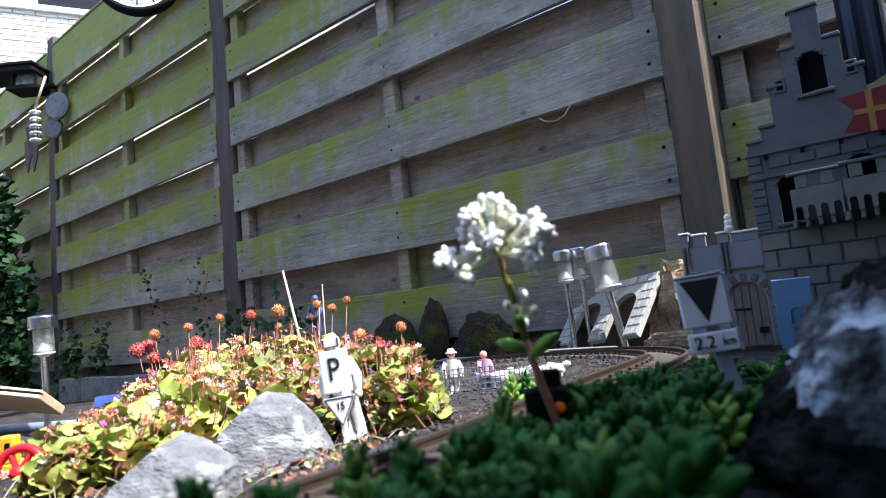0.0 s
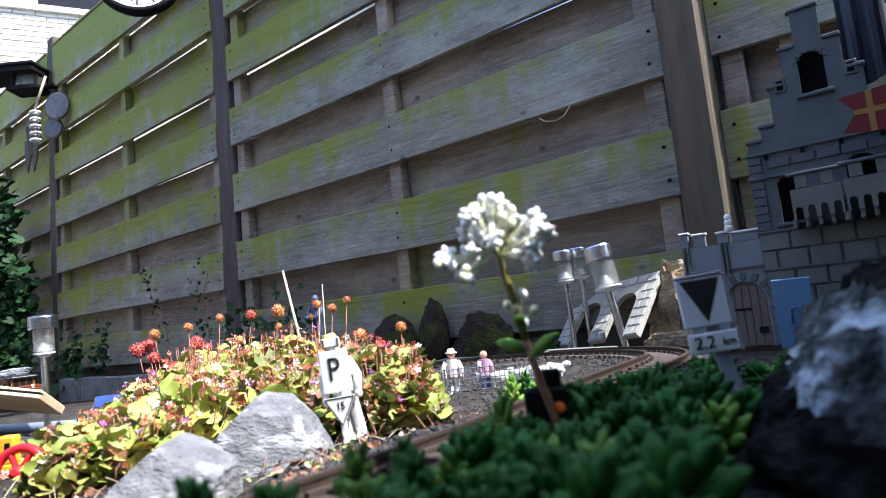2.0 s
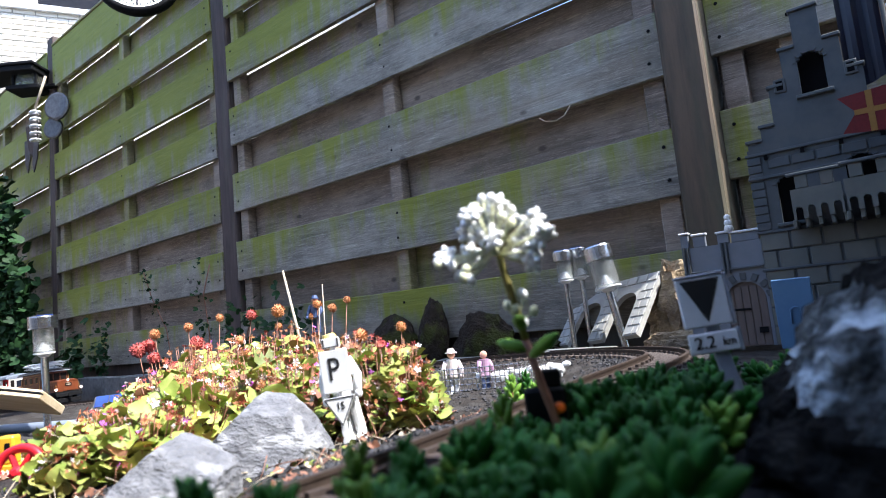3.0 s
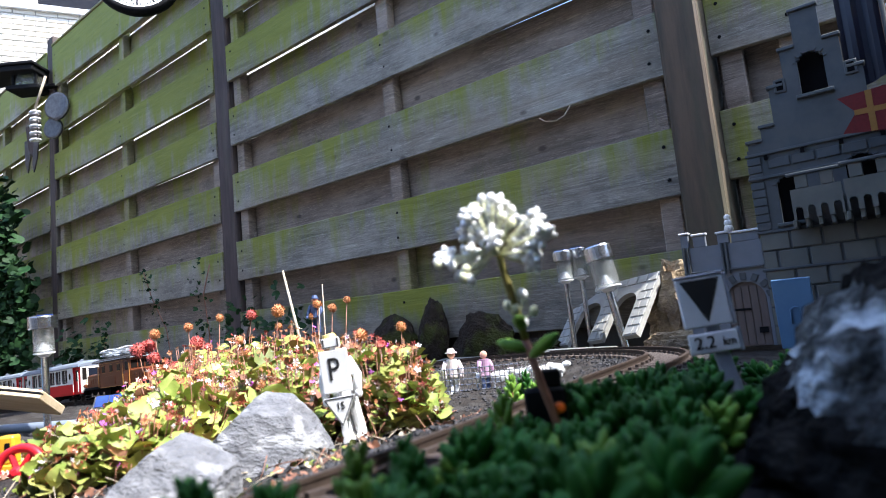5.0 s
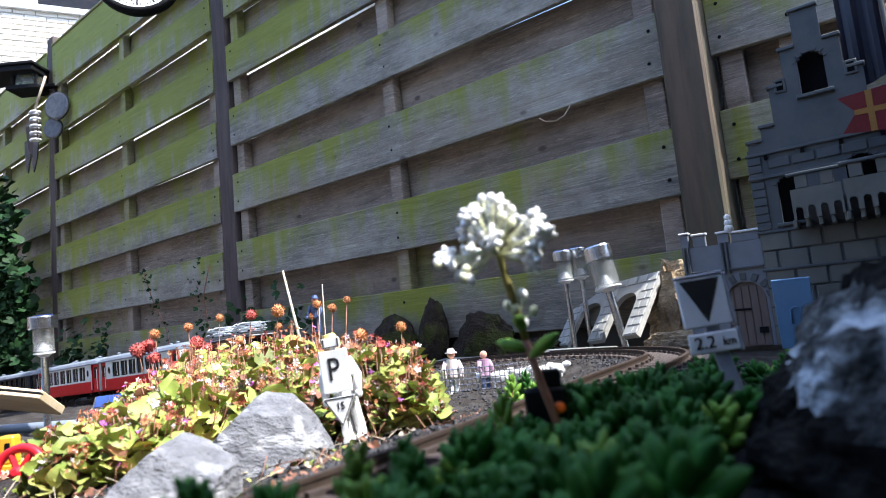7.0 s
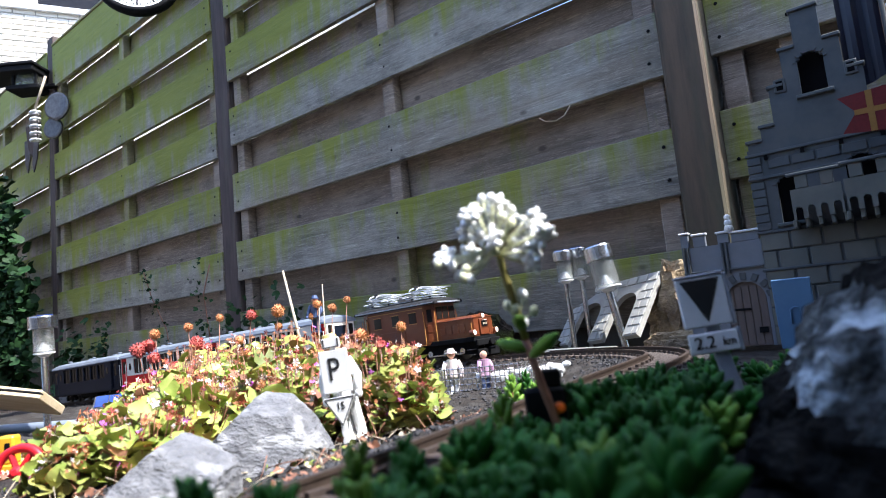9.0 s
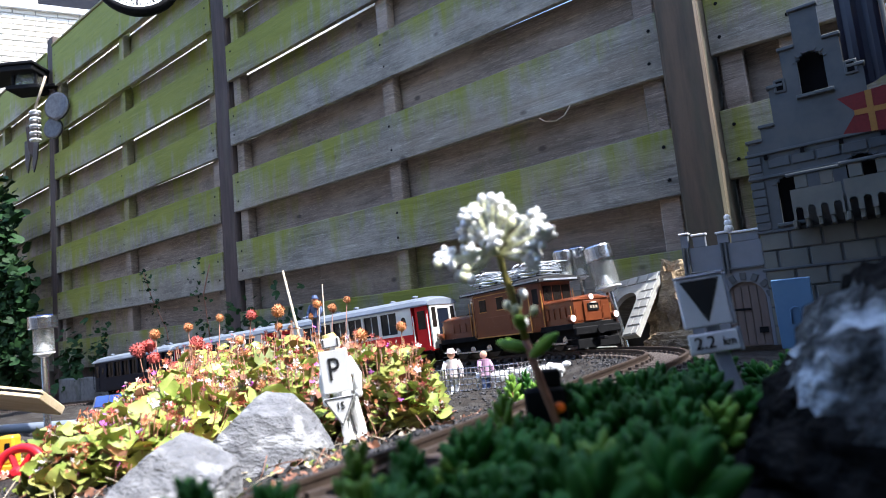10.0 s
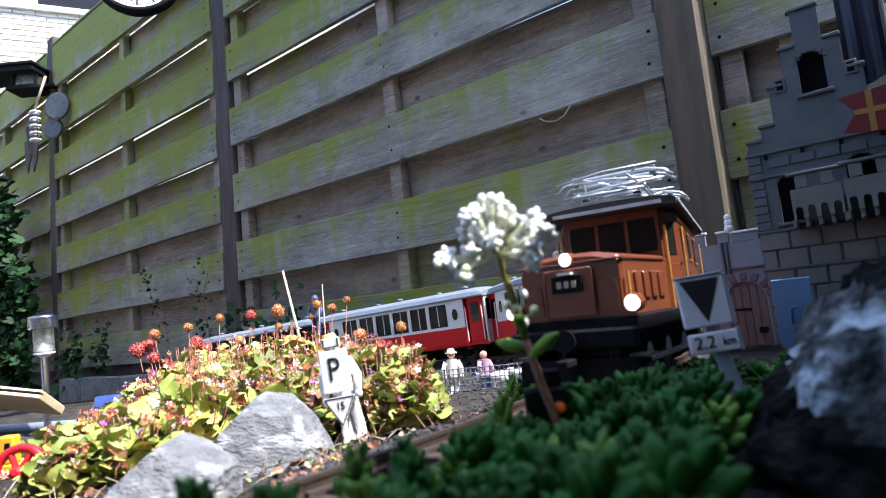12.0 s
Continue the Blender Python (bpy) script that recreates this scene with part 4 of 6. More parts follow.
# ---- solar garden lamps ----
def solar_lamp(x, y, z0, ztop, r, m_tilt=None, label="stainless steel solar garden lamp on a pole", wide=1.0):
    h = ztop - z0
    k = r / 0.03
    l = thing("garden_lamp", label, "garden lamp", Matrix.Translation((x, y, z0)) @ (m_tilt or Matrix()), "solar garden lamps")
    hd = part("cap", bm_lathe([(0.005, h - 0.03 * k), (r * 0.98, h - 0.03 * k), (r, h - 0.028 * k), (r, h - 0.003 * k), (r * 0.96, h), (r * 0.8, h + 0.001)], 28), "steel", l)
    part("solar_panel", bm_box(-r * 0.55, r * 0.55, -r * 0.55, r * 0.55, h + 0.001, h + 0.003), "solar", hd)
    w = r * wide
    part("shade", bm_lathe([(w * 0.6, h - 0.085 * k), (w * 0.72, h - 0.083 * k), (w * 0.7, h - 0.03 * k), (w * 0.66, h - 0.03 * k), (w * 0.66, h - 0.08 * k)], 24), "clear", l)
    part("bulb_holder", bm_lathe([(0.008, h - 0.083 * k), (0.014, h - 0.08 * k), (0.01, h - 0.07 * k), (0.004, h - 0.06 * k)], 12), "white", l)
    part("collar", bm_lathe([(r * 0.3, h - 0.095 * k), (r * 0.5, h - 0.089 * k), (w * 0.74, h - 0.0875 * k), (w * 0.74, h - 0.085 * k), (r * 0.3, h - 0.0845 * k)], 20), "white", l)
    part("pole", bm_cyl((0, 0, -0.06), (0, 0, h - 0.088 * k), r * 0.26, n=14), "steel", l)
    return l


solar_lamp(0.628, -0.91, -0.085, 0.17, 0.0285, pose(0, 0, 0, 2, 1.5))
solar_lamp(1.516, -0.115, -0.012, 0.212, 0.025, pose(0, 0, 0, 0, -1.5), wide=1.0)
solar_lamp(1.638, -0.12, -0.011, 0.212, 0.034, pose(0, 0, 0, 0, -9.8), "stainless steel solar garden lamp leaning on its pole", 1.2)
solar_lamp(1.533, -0.06, -0.018, 0.219, 0.025, pose(0, 0, 0, 0, -1.7))


# ---- rocks ----
def rock(name, c, r, material, label, seed, flat=0.0, sub=4, rough=0.3, cut=5, m=None):
    """A lump of stone: a ball cut by random planes, then roughened."""
    rnd = random.Random(seed)
    bm = bmesh.new()
    bmesh.ops.create_icosphere(bm, subdivisions=sub, radius=1.0)
    planes = [(Vector((rnd.uniform(-1, 1), rnd.uniform(-1, 1), rnd.uniform(-0.4, 1))).normalized(), rnd.uniform(0.5, 0.82)) for _ in range(cut)]
    for v in bm.verts:
        d = v.co.normalized()
        for n, k in planes:
            e = v.co.dot(n) - k
            if e > 0:
                v.co -= n * e * 0.92
        o = noise.fractal(d * 2.2 + Vector((seed, 0, 0)), 1, 2, 5) * rough + noise.fractal(d * 9 + Vector((0, seed, 0)), 1, 2, 3) * rough * 0.16
        v.co *= 1 + o
        v.co = Vector((v.co.x * r[0], v.co.y * r[1], max(v.co.z, -0.75) * r[2]))
    ob = part(name, bm, material, None)
    ob.matrix_basis = Matrix.Translation(c) @ (m or Matrix())
    return tagged(ob, label, "rock")


def split_stone(c, r, planes, label, seed):
    """A quarried lump: an ellipsoid cut flat along given planes, its faces slightly uneven; x to the right of the bed's edge."""
    bm = bmesh.new()
    bmesh.ops.create_icosphere(bm, subdivisions=5, radius=1.0)
    for v in bm.verts:
        v.co = Vector((v.co.x * r[0], v.co.y * r[1], v.co.z * r[2]))
        for nx, ny, nz, d in planes:
            n = Vector((nx, ny, nz)).normalized()
            e = v.co.dot(n) - d - 0.0018 * noise.fractal(v.co * 55 + Vector((seed, nx, nz)), 1, 2, 4)
            if e > 0:
                v.co -= n * e * 0.97
        v.co *= 1 + 0.05 * noise.fractal(v.co * 30 + Vector((seed, 0, 0)), 1, 2, 3) + 0.018 * noise.fractal(v.co * 160, 1, 2, 3)
    ob = part("stone", bm, "rock", None)
    ob.matrix_basis = Matrix.Translation(c) @ pose(0, 0, 0, 0, 5, 37)
    tagged(ob, label, "rock")


split_stone((1.7023, -1.2034, -0.0275), (0.062, 0.045, 0.06), [(-0.757, -0.05, 0.654, 0.027), (0.357, -0.1, 0.934, 0.032), (1, -0.1, 0.1, 0.045), (0.05, -0.8, 0.6, 0.026), (0.6, -0.75, -0.1, 0.04)],
            "pale grey broken limestone lump in the bed", 3)
split_stone((1.6638, -1.0891, -0.0159), (0.066, 0.05, 0.06), [(-0.726, -0.1, 0.687, 0.034), (0.03, -0.25, 0.95, 0.031), (0.76, -0.1, 0.65, 0.036), (0.1, -0.88, 0.42, 0.03), (-0.55, -0.8, 0.1, 0.045), (0.9, -0.3, -0.2, 0.049)],
            "pale grey faceted limestone boulder in the bed", 9)
rock("stone", (0.867, -0.05, 0.012), (0.1, 0.04, 0.095), "dark_rock", "dark brown porous stone at the foot of the fence", 3, rough=0.14, cut=3)
rock("stone", (1.039, -0.05, 0.035), (0.05, 0.035, 0.105), "dark_rock", "dark brown porous upright stone at the foot of the fence", 14, rough=0.14, cut=3)
rock("stone", (1.213, -0.06, -0.005), (0.105, 0.04, 0.09), "dark_rock", "dark brown mossy stone at the foot of the fence", 25, rough=0.16, cut=4)
rock("stone", (1.39, -0.06, -0.02), (0.07, 0.04, 0.03), "dark_rock", "dark brown porous stone at the foot of the fence", 31, rough=0.3)
rock("stone", (1.74, -0.05, 0.045), (0.07, 0.04, 0.13), "tan_rock", "tan crumbling stone beside the toy castle", 17, rough=0.4)
rock("stone", (1.76, -0.17, -0.02), (0.07, 0.03, 0.03), "tan_rock", "dark flat stone lying by the toy castle", 19, rough=0.3)
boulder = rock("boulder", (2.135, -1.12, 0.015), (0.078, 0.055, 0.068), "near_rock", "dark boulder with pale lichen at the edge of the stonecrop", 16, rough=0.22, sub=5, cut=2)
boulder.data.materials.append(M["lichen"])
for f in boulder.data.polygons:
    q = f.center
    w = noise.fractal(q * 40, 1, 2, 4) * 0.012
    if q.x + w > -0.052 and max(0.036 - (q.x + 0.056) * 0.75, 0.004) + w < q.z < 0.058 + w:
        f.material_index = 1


# ---- leaning toy wall with two arches ----
def toy_arch_wall():
    u, v = Vector((0.25, -0.11, 0.025)).normalized(), Vector((0.032, 0.11, 0.131)).normalized()
    w = v.cross(u).normalized()
    v = u.cross(w)
    m = Matrix((u, -w, v)).transposed().to_4x4()
    m.translation = (1.440, -0.06, -0.022)
    if m.to_3x3().determinant() < 0:
        m = Matrix((u, w, v)).transposed().to_4x4()
        m.translation = (1.440, -0.06, -0.022)
    t = thing("toy_wall", "pale toy castle wall with two arches, leaning back", "toy wall", m)
    W, H = 0.274, 0.175
    bm = bmesh.new()
    out = [(0, 0)] + arch_outline(0.045, 0.118, 0, 0.085) + arch_outline(0.165, 0.23, 0, 0.095) + [(W, 0), (W, H), (0, H)]
    prism(bm, out, -0.006, 0.006)
    part("arcade", bm, "pale_castle", t)
    n = 0
    for j in range(6):
        for x0, x1 in ((0.002, 0.04), (0.124, 0.16), (0.236, 0.272)):
            xm = x0 + (x1 - x0) * (0.36 if j % 2 else 0.62)
            for xa, xb in ((x0, xm - 0.0008), (xm + 0.0008, x1)):
                part("stone_block", bm_box(xa, xb, -0.0085, -0.0055, j * 0.024 + 0.002, j * 0.024 + 0.022, 0.001), "pale_castle", t)
    for i in range(9):
        part("stone_block", bm_box(0.002 + i * 0.0302, 0.029 + i * 0.0302, -0.0085, -0.0055, 0.15, 0.173, 0.001), "pale_castle", t)


toy_arch_wall()


# ---- toy castle ----
def toy_castle():
    c = thing("toy_castle", "grey plastic toy castle with stepped gable and battlements", "toy castle", pose(0, -0.27, -0.02))
    X0, X1, XC = 1.962, 2.195, 2.078
    tw = part("tower_wall", castle_front(X0, X1, XC), "castle", c)
    part("tower_side", bm_box(X0, X0 + 0.006, 0.008, 0.2, 0, 0.32), "castle", c)
    part("tower_back", bm_box(X0, X1, 0.2, 0.206, 0, 0.3), "castle", c)
    # courses of stone below the gable
    zs = [0.0, 0.032, 0.064, 0.096, 0.128, 0.160]
    for j, z in enumerate(zs):
        x = X0 + (0.0 if j % 2 else -0.022)
        while x < X1:
            a, b = max(x, X0), min(x + 0.044, X1)
            if b - a > 0.006:
                part("stone_block", bm_box(a + 0.0008, b - 0.0008, -0.0035, 0.001, z + 0.0008, z + 0.0305, 0.0012), "castle_tan", tw)
            x += 0.046
    for j in range(9):
        z = 0.196 + j * 0.0145
        wq = 0.02
        part("stone_block", bm_box(X0 - 0.002, X0 + wq, -0.0035, 0.001, z, z + 0.013, 0.001), "castle", tw)
    for i in range(5):
        part("stone_block", bm_box(X0 + 0.03 + i * 0.036, X0 + 0.063 + i * 0.036, -0.003, 0.001, 0.302, 0.318, 0.001), "castle", tw)
    for z, p in ((0.128, 0.006), (0.193, 0.006), (0.288, 0.005), (0.33, 0.005)):
        part("ledge", bm_box(X0 - 0.004, X1, -p, 0.001, z - 0.003, z + 0.002, 0.001), "castle", tw)
    # copings on the gable steps
    for half, z in GABLE:
        for sgn in ((-1, 1) if half > 0.02 else (0,)):
            w = 0.013 if sgn else 0.022
            xx = XC + sgn * (half - 0.010)
            part("coping", bm_box(xx - w, xx + w, -0.004, 0.012, z - 0.001, z + 0.005, 0.001), "castle", tw)
    # window surrounds and sills
    for xa, xb, z0, z1 in CASTLE_WINDOWS:
        part("sill", bm_box(xa - 0.008, xb + 0.008, -0.007, 0.002, z0 - 0.006, z0, 0.001), "castle", tw)
        n = 7
        r, xm, zc = (xb - xa) / 2 + 0.004, (xa + xb) / 2, z1 - (xb - xa) / 2
        for i in range(n):
            a = math.pi * (i + 0.5) / n
            b = part("voussoir", bm_box(-0.003, 0.003, -0.0025, 0.001, -0.001, 0.001, 0.0004), "castle", tw)
            b.matrix_basis = pose(xm + r * math.cos(a), 0, zc + r * math.sin(a), 0, 90 - math.degrees(a) - 90 + 0, 0)
        # black plate behind the window paints in a dark interior
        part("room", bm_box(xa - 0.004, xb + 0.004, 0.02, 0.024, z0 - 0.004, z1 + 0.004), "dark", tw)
    for x in (2.028, 2.13):
        f = part("niche_frame", bm_box(x - 0.009, x + 0.009, -0.003, 0.001, 0.428, 0.452, 0.001), "castle", tw)
        # flat black plate, the niche's shade as colour
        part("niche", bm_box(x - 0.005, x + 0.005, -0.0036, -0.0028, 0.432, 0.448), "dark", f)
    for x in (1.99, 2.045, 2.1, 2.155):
        # slots are flat black plates, their inner shade painted
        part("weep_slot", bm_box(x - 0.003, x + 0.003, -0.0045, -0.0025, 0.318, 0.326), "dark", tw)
    # projecting balcony with arcaded front
    for xa, xb, yf in ((2.022, 2.092, -0.048), (2.096, 2.2, -0.066)):
        bm = bmesh.new()
        w = xb - xa
        k = max(2, round(w / 0.018))
        step = w / k
        pts = []
        for i in range(k):
            pts += arch_outline(xa + i * step + 0.0035, xa + (i + 1) * step - 0.0035, 0.203, 0.218, 6)
        prism(bm, [(xa, 0.203)] + pts + [(xb, 0.203), (xb, 0.252), (xa, 0.252)], yf, yf + 0.005)
        b = part("balcony_front", bm, "castle_tan", c)
        part("balcony_floor", bm_box(xa, xb, yf + 0.006, -0.004, 0.226, 0.231), "castle", b)
        part("rail_cap", bm_box(xa - 0.003, xb + 0.002, yf - 0.003, yf + 0.008, 0.274, 0.279, 0.001), "castle", b)
        n = max(2, round(w / 0.03))
        for i in range(n):
            xx = xa + (i + 0.5) * w / n
            part("merlon", bm_box(xx - 0.009, xx + 0.009, yf, yf + 0.006, 0.2525, 0.274, 0.001), "castle_tan", b)
        for i in range(k + 1):
            part("corbel", bm_box(xa + i * step - 0.003, xa + i * step + 0.003, yf + 0.006, -0.002, 0.19, 0.203, 0.001), "castle_tan", b)
    # gate wing
    g = part("gate_wall", gate_front(), "wing", c)
    part("gate_door", bm_box(1.893, 1.957, 0.006, 0.012, 0, 0.112), "door_brown", g)
    for i in range(5):
        part("door_plank", bm_box(1.8935 + i * 0.0127, 1.905 + i * 0.0127, 0.004, 0.0065, 0.001, 0.105, 0.0008), "door_brown", g)
    part("hinge", bm_box(1.895, 1.93, 0.002, 0.0035, 0.062, 0.066), "black", g)
    part("lock", bm_box(1.938, 1.952, 0.001, 0.0035, 0.022, 0.032), "black", g)
    for i in range(7):
        a = math.pi * (i + 0.5) / 7
        b = part("voussoir", bm_box(-0.0065, 0.0065, -0.003, 0.001, -0.005, 0.005, 0.0008), "castle", g)
        b.matrix_basis = pose(1.925 + 0.041 * math.cos(a), 0, 0.081 + 0.041 * math.sin(a), 0, -math.degrees(a), 0)
    for z in (0.138,):
        part("ledge", bm_box(1.828, 1.961, -0.005, 0.001, z - 0.0025, z + 0.0015, 0.001), "castle", g)
    for xa, xb, zt in ((1.828, 1.842, 0.21), (1.85, 1.872, 0.205), (1.892, 1.912, 0.203), (1.915, 1.96, 0.2)):
        part("merlon", bm_box(xa, xb, 0, 0.008, 0.184, zt, 0.001), "wing", g)
        # white instead of castle grey: sunlit merlon tops painted in
        part("coping", bm_box(xa - 0.002, xb + 0.002, -0.003, 0.011, zt, zt + 0.004, 0.001), "white", g)
    for x in (1.832, 1.839, 1.898, 1.905):
        part("pilaster", bm_cyl((x, -0.003, 0.13), (x, -0.003, 0.186), 0.0028, n=8), "castle", g)
    part("gate_side", bm_box(1.828, 1.834, 0.009, 0.16, 0, 0.184), "castle", c)
    # light right-hand turret
    part("turret", bm_lathe([(0.05, 0), (0.05, 0.36), (0.056, 0.365), (0.056, 0.46)], 12), "castle_tan", c).matrix_basis = pose(2.26, 0.05, 0)


GABLE = [(0.113, 0.352), (0.09, 0.375), (0.068, 0.44), (0.043, 0.5), (0.02, 0.562)]
CASTLE_WINDOWS = [(2.058, 2.096, 0.415, 0.486), (2.0, 2.034, 0.205, 0.285), (2.1, 2.142, 0.24, 0.298)]


def castle_front(X0, X1, XC):
    """The stepped front as vertical strips so that the arched windows are real holes."""
    def top(x):
        for half, z in reversed(GABLE):
            if abs(x - XC) <= half + 1e-6:
                return z
        return 0.34
    cuts = {X0, X1}
    for half, _ in GABLE:
        cuts |= {XC - half, XC + half}
    for xa, xb, _, _ in CASTLE_WINDOWS:
        cuts |= {xa + (xb - xa) * i / 8 for i in range(9)}
    cuts = sorted(x for x in cuts if X0 <= x <= X1)
    bm = bmesh.new()
    for a, b in zip(cuts, cuts[1:]):
        if b - a < 1e-4:
            continue
        m = (a + b) / 2
        spans = [(0.0, top(m))]
        for xa, xb, z0, z1 in CASTLE_WINDOWS:
            if xa <= m <= xb:
                r = (xb - xa) / 2
                zt = z1 - r + math.sqrt(max(r * r - (m - (xa + xb) / 2) ** 2, 0))
                out = []
                for lo, hi in spans:
                    if lo < z0 < hi:
                        out += [(lo, z0), (zt, hi)]
                    else:
                        out.append((lo, hi))
                spans = out
        for lo, hi in spans:
            if hi - lo > 1e-4:
                prism(bm, [(a, lo), (b, lo), (b, hi), (a, hi)], 0, 0.008)
    bmesh.ops.remove_doubles(bm, verts=bm.verts, dist=1e-5)
    return bm


def gate_front():
    bm = bmesh.new()
    prism(bm, [(1.828, 0)] + arch_outline(1.893, 1.957, 0, 0.081) + [(1.9615, 0), (1.9615, 0.184), (1.828, 0.184)], 0, 0.008)
    return bm


toy_castle()


def castle_extras():
    # red pennant with a gold cross
    f = thing("pennant", "red toy pennant with a gold cross on a thin pole", "flag", pose(2.135, -0.36, 0.322, 0, 0, 4))
    bm = bmesh.new()
    out = [(0.05, 0.034), (-0.028, 0.028), (-0.008, 0.002), (-0.028, -0.027), (0.05, -0.036)]
    prism(bm, out, -0.0006, 0.0006)
    part("cloth", bm, "flag_red", f)
    bm = bmesh.new()
    box(bm, 0.006, 0.014, -0.0012, 0.0012, -0.031, 0.031)
    part("cross_bar", bm, "flag_gold", f)
    part("cross_bar", bm_box(-0.01, 0.006, -0.0012, 0.0012, -0.003, 0.005), "flag_gold", f)
    part("cross_bar", bm_box(0.014, 0.05, -0.0012, 0.0012, -0.003, 0.005), "flag_gold", f)
    part("pole", bm_cyl((0.052, 0, -0.345), (0.052, 0, 0.06), 0.002), "castle_tan", f)
    # deep blue banner behind the gable
    b = thing("banner", "deep blue hanging toy banner behind the gable", "banner", pose(2.152, -0.2, 0.43))
    bm = bmesh.new()
    n = 8
    rows = []
    for i in range(n + 1):
        x = -0.03 + 0.06 * i / n
        y = 0.004 * math.sin(i * 1.7)
        rows.append([bm.verts.new((x, y, 0.2)), bm.verts.new((x, y, -0.03 + 0.02 * abs(i / n - 0.3))), bm.verts.new((x, y + 0.003, -0.03 + 0.02 * abs(i / n - 0.3))), bm.verts.new((x, y + 0.003, 0.2))])
    for p, q in zip(rows, rows[1:]):
        for k in range(4):
            bm.faces.new((p[k], p[(k + 1) % 4], q[(k + 1) % 4], q[k]))
    bm.faces.new(rows[0]), bm.faces.new(rows[-1][::-1])
    bmesh.ops.recalc_face_normals(bm, faces=bm.faces)
    part("cloth", bm, "deep_blue", b)
    part("pole", bm_cyl((0.034, 0.002, -0.46), (0.034, 0.002, 0.22), 0.0035), "castle", b)
    # light blue shield plate standing before the wall
    p = thing("toy_shield", "light blue plastic toy panel with a small loop", "toy shield", pose(2.006, -0.345, -0.0, 6, 0, 0))
    part("plate", bm_box(-0.027, 0.027, -0.0025, 0.0025, -0.02, 0.09, 0.0012), "blue", p)
    bm = bmesh.new()
    sweep(bm, [(-0.006, -0.004, 0.02), (-0.006, -0.005, 0.042), (0.0, -0.005, 0.046), (0.007, -0.005, 0.044), (0.007, -0.004, 0.02)], 0.0014)
    part("loop", bm, "blue", p)
    # white figure on the battlements
    bm = bmesh.new()
    for z, r in ((0.006, 0.008), (0.016, 0.007), (0.026, 0.006)):
        bmesh.ops.create_uvsphere(bm, u_segments=10, v_segments=8, radius=r, matrix=Matrix.Translation((0, 0, z)))
    k = part("doll", bm, "white", None)
    k.matrix_basis = pose(1.914, -0.27, 0.184)
    tagged(k, "small white toy knight standing on the battlements", "doll")


castle_extras()


# ---- signs beside the track ----
def words(text, size, depth=0.0004):
    cu = bpy.data.curves.new("letters", "FONT")
    cu.body, cu.size, cu.extrude, cu.align_x, cu.align_y = text, size, depth, "CENTER", "CENTER"
    ob = bpy.data.objects.new("letters", cu)
    scene.collection.objects.link(ob)
    me = bpy.data.meshes.new_from_object(ob.evaluated_get(bpy.context.evaluated_depsgraph_get()))
    bpy.data.objects.remove(ob)
    return me


def letters(text, size, m, parent, sx=1.0):
    o = new("lettering", words(text, size))
    o.data.materials.append(M["ink"])
    o.parent = parent
    o.matrix_basis = m @ pose(0, 0, 0, 90) @ Matrix.Diagonal((sx, 1, 1, 1))
    return o


def kilometre_sign():
    s = thing("track_sign", "grey plastic distance sign with black triangle on a post", "sign", pose(2.0402, -0.9998, -0.0255, 0, 0, 33) @ pose(0, 0, 0, -3, -4))
    part("post", bm_box(-0.005, 0.005, -0.001, 0.003, -0.11, 0.0, 0.0008), "grey", s).matrix_basis = pose(0, 0, 0.1, 0, -8)
    z0 = 0.084
    a = part("triangle_plate", bm_box(-0.016, 0.0155, -0.0035, -0.0005, z0, z0 + 0.033, 0.0008), "sign", s)
    part("plate_edge", bm_box(0.0157, 0.0185, -0.003, 0.002, z0 - 0.001, z0 + 0.034, 0.0008), "grey", a)
    part("plate_edge", bm_box(-0.016, 0.0155, -0.0042, 0.002, z0 + 0.0332, z0 + 0.0352, 0.0006), "grey", a)
    bm = bmesh.new()
    prism(bm, [(-0.0135, z0 + 0.0315), (0.0125, z0 + 0.0315), (0.0, z0 + 0.003)], -0.0041, -0.0033)
    part("triangle", bm, "ink", a)
    b = part("distance_plate", bm_box(-0.0155, 0.0165, -0.0035, -0.0005, z0 - 0.0175, z0 - 0.004, 0.0008), "sign", s)
    part("plate_edge", bm_box(0.0167, 0.0192, -0.003, 0.002, z0 - 0.0185, z0 - 0.003, 0.0006), "grey", b)
    letters("2.2", 0.0115, Matrix.Translation((-0.0055, -0.0037, z0 - 0.0107)), b)
    letters("km", 0.0085, Matrix.Translation((0.0102, -0.0037, z0 - 0.0112)), b, 0.8)


